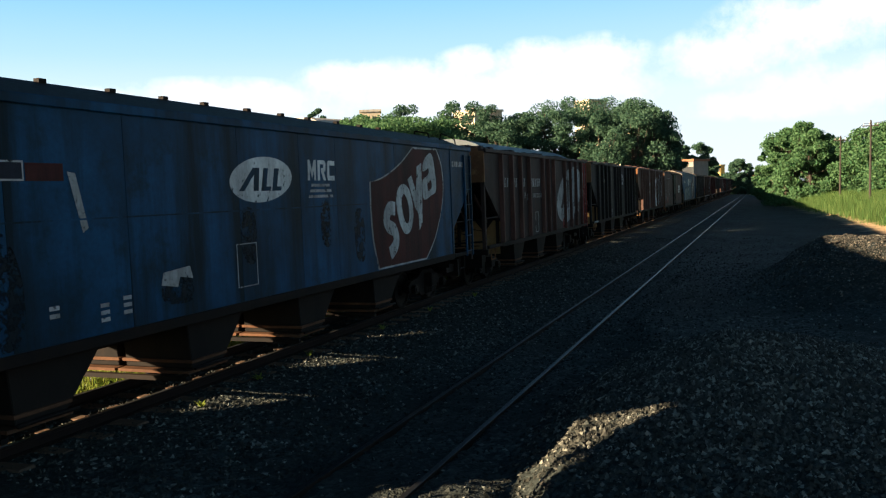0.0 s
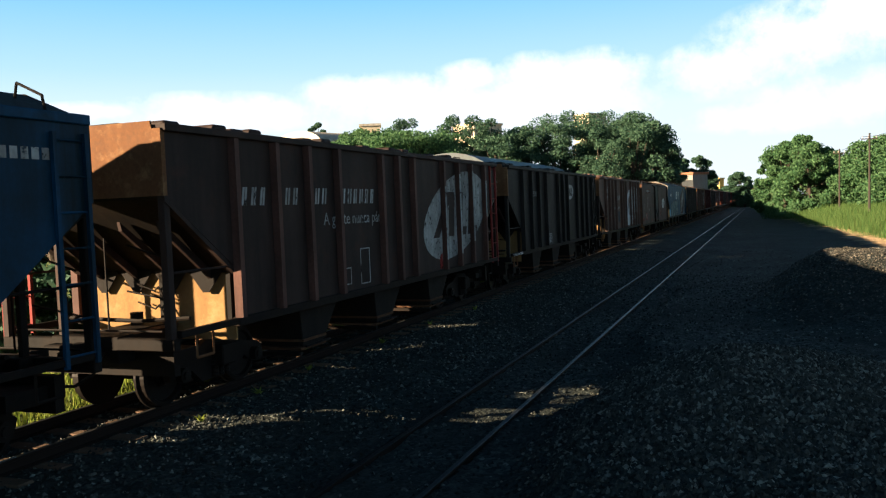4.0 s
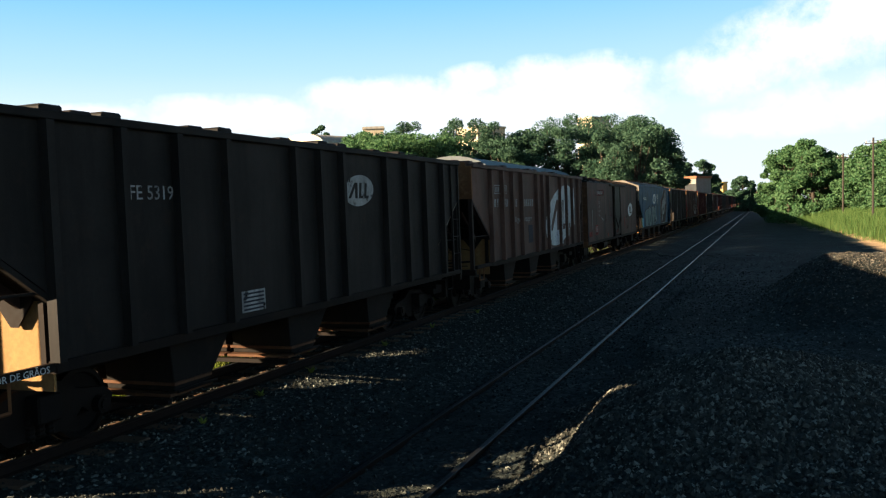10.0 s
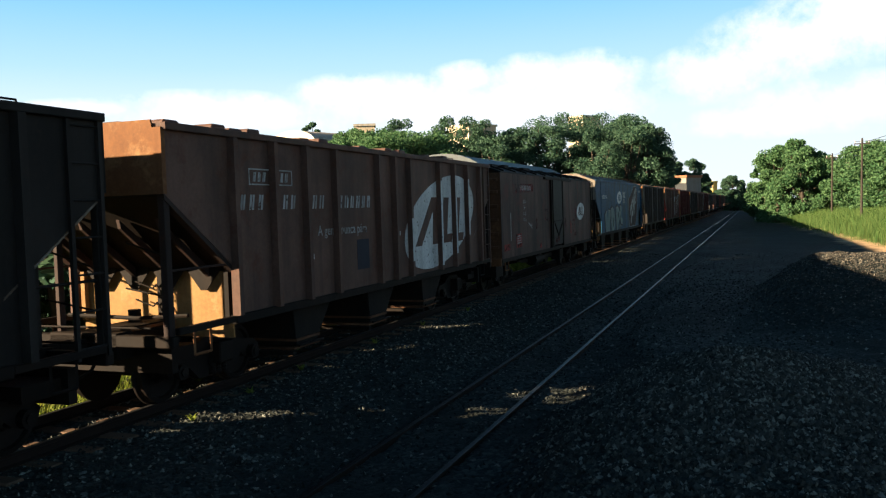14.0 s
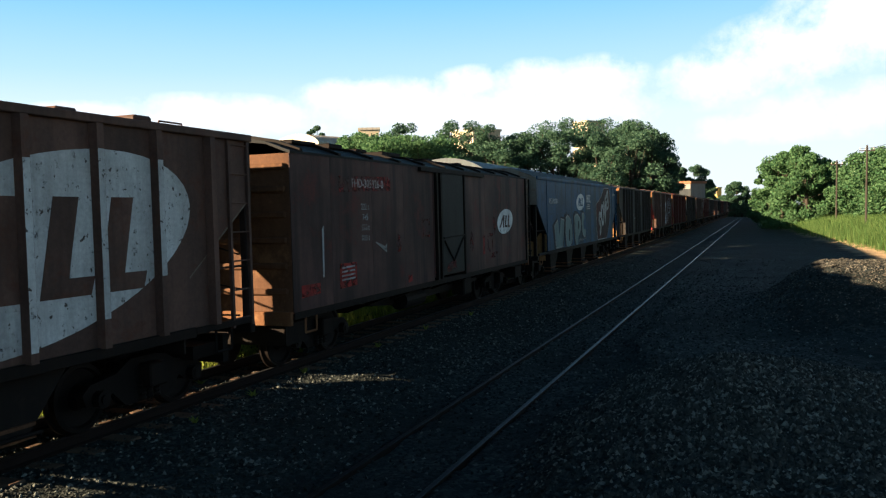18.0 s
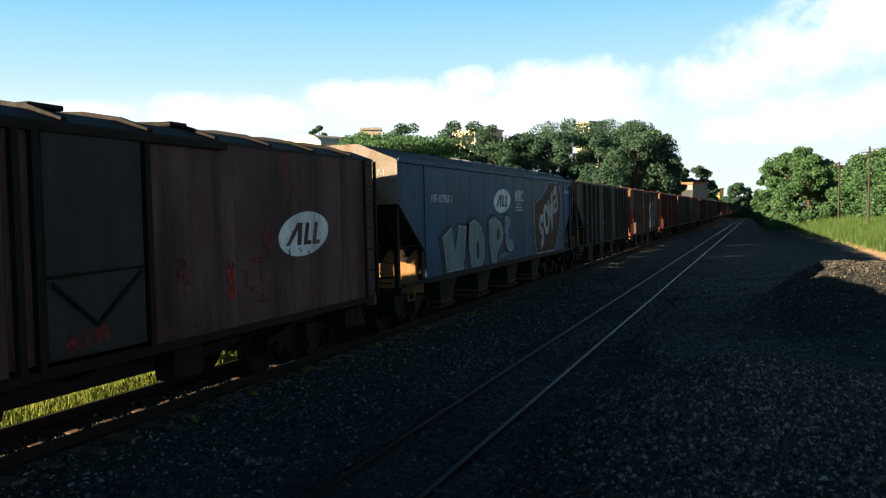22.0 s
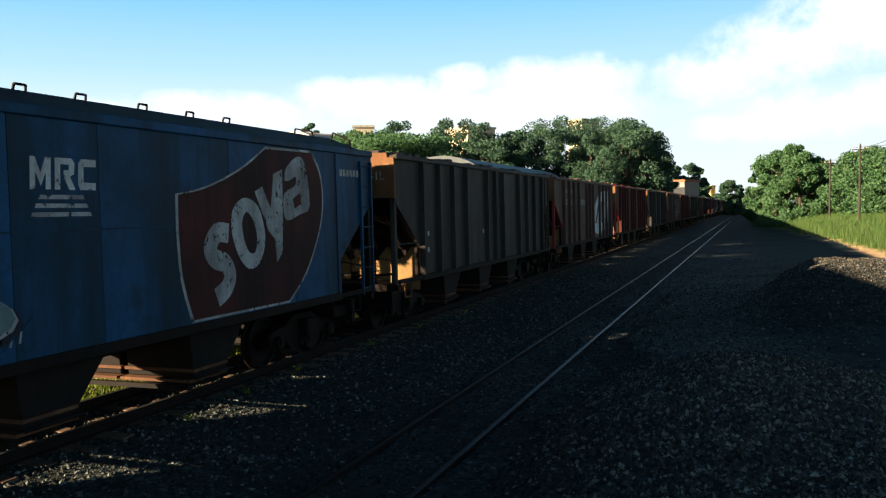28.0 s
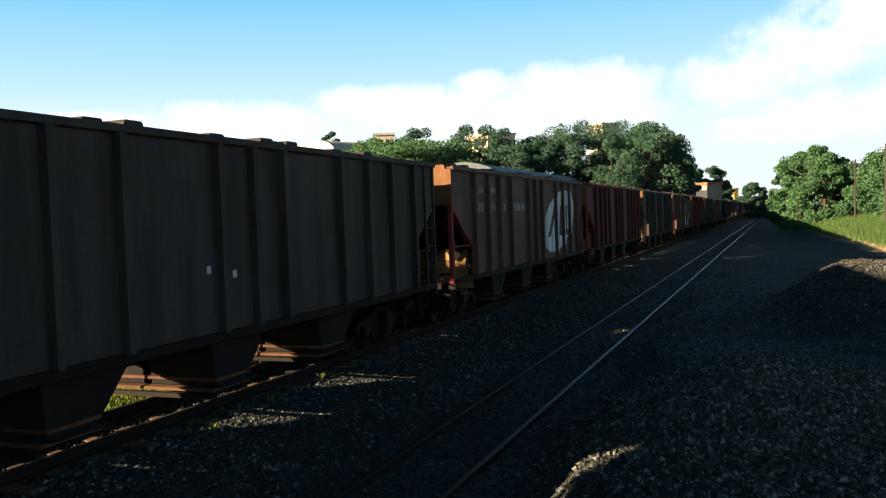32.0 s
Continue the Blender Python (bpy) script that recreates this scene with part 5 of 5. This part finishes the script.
def weed(m, n, h, seed):
    rnd = random.Random(seed)
    bm = B()
    root = bm.verts.new((0, 0, -0.02))
    for k in range(n):
        a, l, hh = rnd.uniform(0, math.tau), rnd.uniform(0.04, 0.16), h * rnd.uniform(0.5, 1)
        p = Vector((0, 0, 0))
        t = Vector((math.cos(a), math.sin(a), 0))
        s = Vector((-t.y, t.x, 0)) * 0.012
        v = [bm.verts.new(q) for q in (p + t * 0.01 - s, p + t * 0.01 + s, p + t * l * 0.5 + s * 1.3 + Vector((0, 0, hh * 0.7)), p + t * l * 0.5 - s * 1.3 + Vector((0, 0, hh * 0.7)), p + t * l + Vector((0, 0, hh)))]
        bm.faces.new(v[:4])
        bm.faces.new((v[3], v[2], v[4]))
        bm.faces.new((root, v[1], v[0]))
    me = bpy.data.meshes.new("weed")
    bm.to_mesh(me)
    bm.free()
    me.materials.append(GRASS)
    ob = new("weed", me)
    ob.matrix_basis = m
    return tagged(ob, "small green weed growing in the ballast", "weed", "weeds along the rails")


for k, (x, y, h) in enumerate(((-7.25, 12.35, 0.22), (-6.95, 9.0, 0.16), (-7.2, 15.2, 0.18), (-7.1, 10.6, 0.14), (-8.4, 14.2, 0.2), (-7.0, 20.5, 0.2), (-7.2, 17.8, 0.15), (-8.5, 11.2, 0.12))):
    weed(pose(x, y, ground_z(x, y) - 0.01, 0, 0, 40 * k), 12, h * 0.75, 60 + k)

# ---- trees ----
LEAF_DARK = leafy("dark_tree_leaves", (0.018, 0.052, 0.033), (0.074, 0.13, 0.078), 0.32)
LEAF_LIGHT = leafy("light_tree_leaves", (0.030, 0.086, 0.036), (0.105, 0.185, 0.08), 0.4)
BARK = grimy("grey_brown_bark", (0.07, 0.055, 0.042), (0.035, 0.028, 0.023), 0.9)


def tree(label, x, y, height, spread, seed, leaves, clumps=26, per=90, leaf=0.42, low=0.22):
    rnd = random.Random(seed)
    t = thing("tree", label, "tree", "", pose(x, y, ground_z(x, y) - 0.1))
    bm = B()
    r = height * 0.022
    top = Vector((rnd.uniform(-0.4, 0.4), rnd.uniform(-0.4, 0.4), height * 0.62))
    tube(bm, (0, 0, 0), top * 0.5, r * 1.3, 9, r)
    tube(bm, top * 0.5, top, r, 8, r * 0.5)
    cents = []
    for k in range(clumps):
        a = rnd.uniform(0, math.tau)
        f = rnd.random() ** 0.6 if k else 0.25
        zz = height * low + (height * (1 - low) - 0.24 * spread) * (1.0 if k == 0 else rnd.random() ** 0.85)
        rel = (zz / height - low) / (1 - low)
        reach = spread * (0.35 + 0.75 * math.sin(math.pi * min(1, 0.18 + rel * 0.78))) * f
        c = Vector((math.cos(a) * reach, math.sin(a) * reach, zz))
        cents.append((c, spread * rnd.uniform(0.2, 0.36)))
        if k % 3 == 0:
            tube(bm, top * rnd.uniform(0.45, 0.95), c, r * 0.35, 6, r * 0.12)
    part("trunk", bm, BARK, t)
    rs = np.random.RandomState(seed)
    n = per * len(cents)
    cen = np.repeat(np.array([tuple(c) for c, _ in cents]), per, axis=0)
    rad = np.repeat(np.array([r for _, r in cents]), per)[:, None]
    d = rs.normal(size=(n, 3))
    d /= np.linalg.norm(d, axis=1)[:, None]
    q = cen + d * rad * (0.4 + 0.65 * rs.rand(n, 1) ** 0.6) * np.array((1, 1, 0.72))
    u = rs.normal(size=(n, 3))
    u /= np.linalg.norm(u, axis=1)[:, None]
    v = np.cross(u, rs.normal(size=(n, 3)))
    v /= np.linalg.norm(v, axis=1)[:, None]
    s = leaf * rs.uniform(0.5, 1.15, (n, 1))
    verts = np.stack((q - u * s, q + v * s * 0.55, q + u * s, q - v * s * 0.55), 1).reshape(-1, 3).tolist()
    faces = np.arange(n * 4).reshape(n, 4).tolist()
    me = bpy.data.meshes.new("crown")
    me.from_pydata(verts, [], faces)
    me.materials.append(leaves)
    ob = new("crown", me)
    ob.parent = t
    return t


def at(az, dist):
    return dist * math.sin(radians(az)), dist * math.cos(radians(az))


# azimuth, distance, elevation of the crown's top, spread, kind
TREES = [(-29.1, 165, 6.0, 2.4, 0), (-26.9, 92, 5.0, 2.6, 1), (-26.0, 96, 5.6, 3.0, 1), (-24.9, 92, 5.5, 3.2, 1), (-23.5, 110, 6.1, 3.0, 0), (-22.8, 90, 5.4, 3.2, 1), (-21.6, 94, 5.3, 3.2, 1),
         (-20.7, 90, 5.0, 2.8, 1), (-19.8, 118, 6.2, 2.9, 0), (-18.6, 116, 6.1, 2.6, 0), (-17.3, 114, 5.95, 2.9, 0), (-16.0, 116, 5.1, 2.6, 0), (-15.2, 120, 5.3, 2.6, 0),
         (-13.9, 118, 5.75, 3.4, 0), (-12.3, 122, 6.15, 4.0, 0), (-11.2, 116, 5.8, 3.6, 0), (-10.4, 128, 5.5, 3.2, 0), (-14.7, 112, 5.0, 2.8, 0), (-16.7, 110, 4.8, 2.8, 0), (-13.0, 112, 5.3, 3.2, 0), (-10.0, 110, 5.0, 3.4, 0), (-7.8, 110, 4.9, 3.2, 0), (-6.7, 112, 5.2, 2.8, 0), (-22.0, 86, 5.0, 3.0, 1), (-24.2, 86, 5.1, 3.0, 1), (-2.05, 240, 0.75, 2.0, 0), (-3.1, 230, 1.6, 2.6, 0), (-4.1, 170, 2.0, 2.2, 0), (-5.2, 165, 2.4, 2.4, 0), (-9.3, 122, 6.1, 4.2, 0), (-8.2, 118, 5.8, 4.0, 0), (-7.2, 122, 5.6, 3.6, 0), (-6.3, 118, 4.9, 2.6, 0), (-5.8, 114, 3.7, 1.9, 0),
         (-4.7, 185, 2.7, 2.4, 0), (-3.5, 190, 2.8, 2.4, 0), (-2.9, 200, 1.5, 1.6, 0), (-1.35, 230, 1.65, 2.2, 0), (-0.9, 236, 1.3, 2.0, 0), (-0.2, 260, 0.7, 4.0, 0),
         (0.9, 116, 2.7, 1.9, 1), (1.5, 112, 3.4, 2.4, 1), (2.2, 108, 3.7, 2.7, 1), (3.0, 106, 3.2, 2.4, 1), (3.5, 112, 2.5, 2.2, 1), (4.3, 128, 2.6, 3.0, 1), (5.0, 110, 1.9, 2.6, 1), (5.9, 104, 2.2, 2.6, 1),
         (6.8, 102, 3.3, 2.8, 1), (7.8, 98, 2.95, 3.0, 1), (9.2, 96, 3.4, 3.2, 1), (11.0, 92, 3.2, 3.2, 1), (0.45, 150, 1.1, 2.0, 1)]
for k, (az, d, el, sp, kind) in enumerate(TREES):
    x, y = at(az, d)
    top = 2.5 + d * math.tan(radians(el + (0.2 if az < -5.5 else 0.12 if az > 0.5 else 0.0))) - (ground_z(x, y) - 0.1)
    tree("tall broadleaf tree with dense dark green crown" if kind == 0 else "leafy tree with light green crown in evening sun",
         x, y, top, sp * 1.15, 300 + k, LEAF_LIGHT if kind else LEAF_DARK, 52, 270, 0.24 if d > 140 else 0.17, 0.0)

# added shrubs, hidden behind the main line's train, keeping evening sun off it farther on
for k, y in enumerate((11.9, 14.7, 16.9, 19.2, 21.6, 24.0, 26.6, 29.0, 31.7, 34.3, 37.0, 39.8)):
    tree("dense dark green shrub added to shade the train", -11.9 - 0.25 * (k % 3), y, 4.35 + 0.12 * (k % 2) + 0.008 * y, 1.15, 700 + k, LEAF_DARK, 34, 150, 0.2, 0.02)

# tall unseen trees, added across the line to shade the train farther on
for k, y in enumerate((4.6, 8.2, 11.8, 15.4, 19.0)):
    tree("tall unseen tree added to shade the train", -29.0 - 0.6 * (k % 2), y, 12.6 + 0.4 * (k % 2), 3.0, 760 + k, LEAF_DARK, 60, 150, 0.34, 0.1)
# low bushes, added to cover the sunlit grass in the wagon gaps
for k, y in enumerate((10.9, 11.9, 12.9, 14.0)):
    tree("low dark green bush added to darken the gap", -12.5 - 0.3 * (k % 2), y, 1.9 + 0.2 * (k % 3), 0.8, 780 + k, LEAF_DARK, 24, 120, 0.12, 0.02)

# ---- buildings beyond the trees ----
PLASTER = grimy("cream_plaster", (0.6, 0.5, 0.36), (0.4, 0.31, 0.21), 0.85, amount=0.4)
LIME = grimy("whitewashed_wall", (0.27, 0.24, 0.21), (0.17, 0.14, 0.12), 0.85, amount=0.4)
YELLOW = grimy("yellow_plaster", (0.7, 0.48, 0.14), (0.45, 0.3, 0.12), 0.85, amount=0.4)
ROOFING = grimy("pale_corrugated_roof", (0.55, 0.5, 0.42), (0.3, 0.24, 0.2), 0.6)
METALROOF = grimy("weathered_grey_sheet_roof", (0.10, 0.115, 0.125), (0.06, 0.06, 0.06), 0.5, gloss=0.3)
TILES = grimy("clay_roof_tiles", (0.32, 0.13, 0.07), (0.16, 0.08, 0.05), 0.85)
PANE = grimy("dark_window_glass", (0.03, 0.035, 0.04), (0.05, 0.05, 0.05), 0.15)


def block(label, az, dist, w, d, z0, h, wall, roof, floors, bays, pitched=False, turn=20):
    x, y = at(az, dist)
    b = thing("building", label, "building", "", pose(x, y, z0, 0, 0, turn))
    bm = B()
    box(bm, -w / 2, w / 2, -d / 2, d / 2, -z0 - 1, h)
    part("wall", bm, wall, b)
    bm = B()
    if pitched:
        slab(bm, [(-w / 2 - 0.4, -d / 2 - 0.4, h), (-w / 2 - 0.4, 0, h + d * 0.22), (-w / 2 - 0.4, d / 2 + 0.4, h)], (w + 0.8, 0, 0))
    else:
        box(bm, -w / 2 - 0.2, w / 2 + 0.2, -d / 2 - 0.2, d / 2 + 0.2, h, h + 0.4)
    part("roof", bm, roof, b)
    for f in range(floors):
        for k in range(bays):
            cx = -w / 2 + (k + 0.5) * w / bays
            zz = h - 2.1 - f * 3.0
            bm = B()
            box(bm, cx - 0.55, cx + 0.55, -d / 2 - 0.03, -d / 2 + 0.05, zz, zz + 1.2)
            part("window", bm, PANE, b)
    return b


def top_at(dist, el):
    return 2.5 + dist * math.tan(radians(el))


block("cream apartment building behind the trees", -10.6, 190, 4.2, 6, 0, top_at(190, 5.8), PLASTER, PLASTER, 3, 2, turn=-30)
block("cream building half hidden by trees", -18.2, 160, 6.0, 7, 0, top_at(160, 5.5), PLASTER, PLASTER, 4, 3, turn=-30)
block("cream building showing between tree crowns", -8.2, 165, 9, 8, 0, top_at(165, 3.6), PLASTER, PLASTER, 3, 4, turn=-30)
block("yellow house wall at the end of the line", -2.5, 300, 2.7, 2.7, 0, top_at(300, 1.2), YELLOW, YELLOW, 2, 2, turn=-30)
block("white house behind the train", -5.0, 150, 1.7, 4, 0, top_at(150, 1.5), LIME, LIME, 1, 1, turn=-25)
block("white house with clay roof behind the train", -3.95, 150, 2.0, 5, 0, top_at(150, 1.55), LIME, TILES, 1, 2, turn=-25)
block("small pale roof building above the trackside trees", -25.5, 150, 3.5, 4, 0, top_at(150, 5.75), PLASTER, ROOFING, 1, 2, turn=25)
block("low grey warehouse beyond the bank", 5.6, 150, 5.5, 6, 0, top_at(150, 2.0), ROOFING, ROOFING, 1, 3, turn=0)
block("yellow shed at the end of the line", -0.5, 300, 5, 6, 0, top_at(300, 0.35), YELLOW, TILES, 1, 2, True, turn=10)


def arched_roof(name, label, x, y, w, l, h, rise, turn, roofing):
    """A shed under a rounded metal roof."""
    b = thing(name, label, "building", "", pose(x, y, 0, 0, 0, turn))
    bm = B()
    box(bm, -w / 2, w / 2, -l / 2, l / 2, -0.6, h)
    part("wall", bm, PLASTER, b)
    n = 16
    arc = [(-w / 2 * math.cos(math.pi * k / n) * 1.04, h + rise * math.sin(math.pi * k / n)) for k in range(n + 1)]
    sheets = 12
    for i in range(sheets):
        bm = B()
        slab(bm, [(xx, -l / 2 + i * l / sheets, z) for xx, z in arc], (0, l / sheets - 0.02, 0))
        part("roof_sheet", bm, roofing, b)
    return b


arched_roof("shed", "long shed with rounded pale metal roof", -23.0, 77.0, 8.0, 30.0, 4.1, 2.8, 0, METALROOF)
x, y = at(-28.6, 140)
arched_roof("warehouse", "warehouse with a curved pale roof in the sun", x, y, 11.0, 12.0, top_at(140, 4.7) - 0.2, 2.0, -20, ROOFING)


POLEWOOD = grimy("dark_weathered_pole_wood", (0.055, 0.045, 0.038), (0.03, 0.025, 0.022), 0.9)


def utility_pole(x, y, h, seed):
    p = thing("utility_pole", "grey wooden utility pole with crossarm", "utility pole", "poles along the bank", pose(x, y, ground_z(x, y) - 0.1))
    bm = B()
    tube(bm, (0, 0, 0), (0.12, 0, h), 0.10, 10, 0.07)
    part("post", bm, POLEWOOD, p)
    bm = B()
    box(bm, -0.5, 0.7, -0.04, 0.04, h - 0.5, h - 0.42)
    part("crossarm", bm, POLEWOOD, p)
    for k in (-0.4, 0.0, 0.6):
        bm = B()
        tube(bm, (k, 0, h - 0.38), (k, 0, h - 0.2), 0.04, 8, 0.02)
        part("insulator", bm, ROOFING, p)


poles = []
for az, d, h in ((4.6, 95, 6.6), (6.25, 76, 6.9), (9.2, 56, 6.8)):
    x, y = at(az, d)
    utility_pole(x, y, h, 1)
    poles.append((x, y, ground_z(x, y) + h - 0.35))
bm = B()
for (x0, y0, z0), (x1, y1, z1) in zip(poles, poles[1:]):
    for k in (-0.4, 0.6):
        pts = [Vector((x0 + k + (x1 - x0) * f, y0 + (y1 - y0) * f, z0 + (z1 - z0) * f - 0.6 * 4 * f * (1 - f) * 0.5)) for f in (i / 8 for i in range(9))]
        rod(bm, pts, 0.015, 4)
me = bpy.data.meshes.new("overhead_wires")
bm.to_mesh(me)
bm.free()
me.materials.append(BLACK)
tagged(new("overhead_wires", me), "thin sagging overhead wires between poles", "wires")

motions()
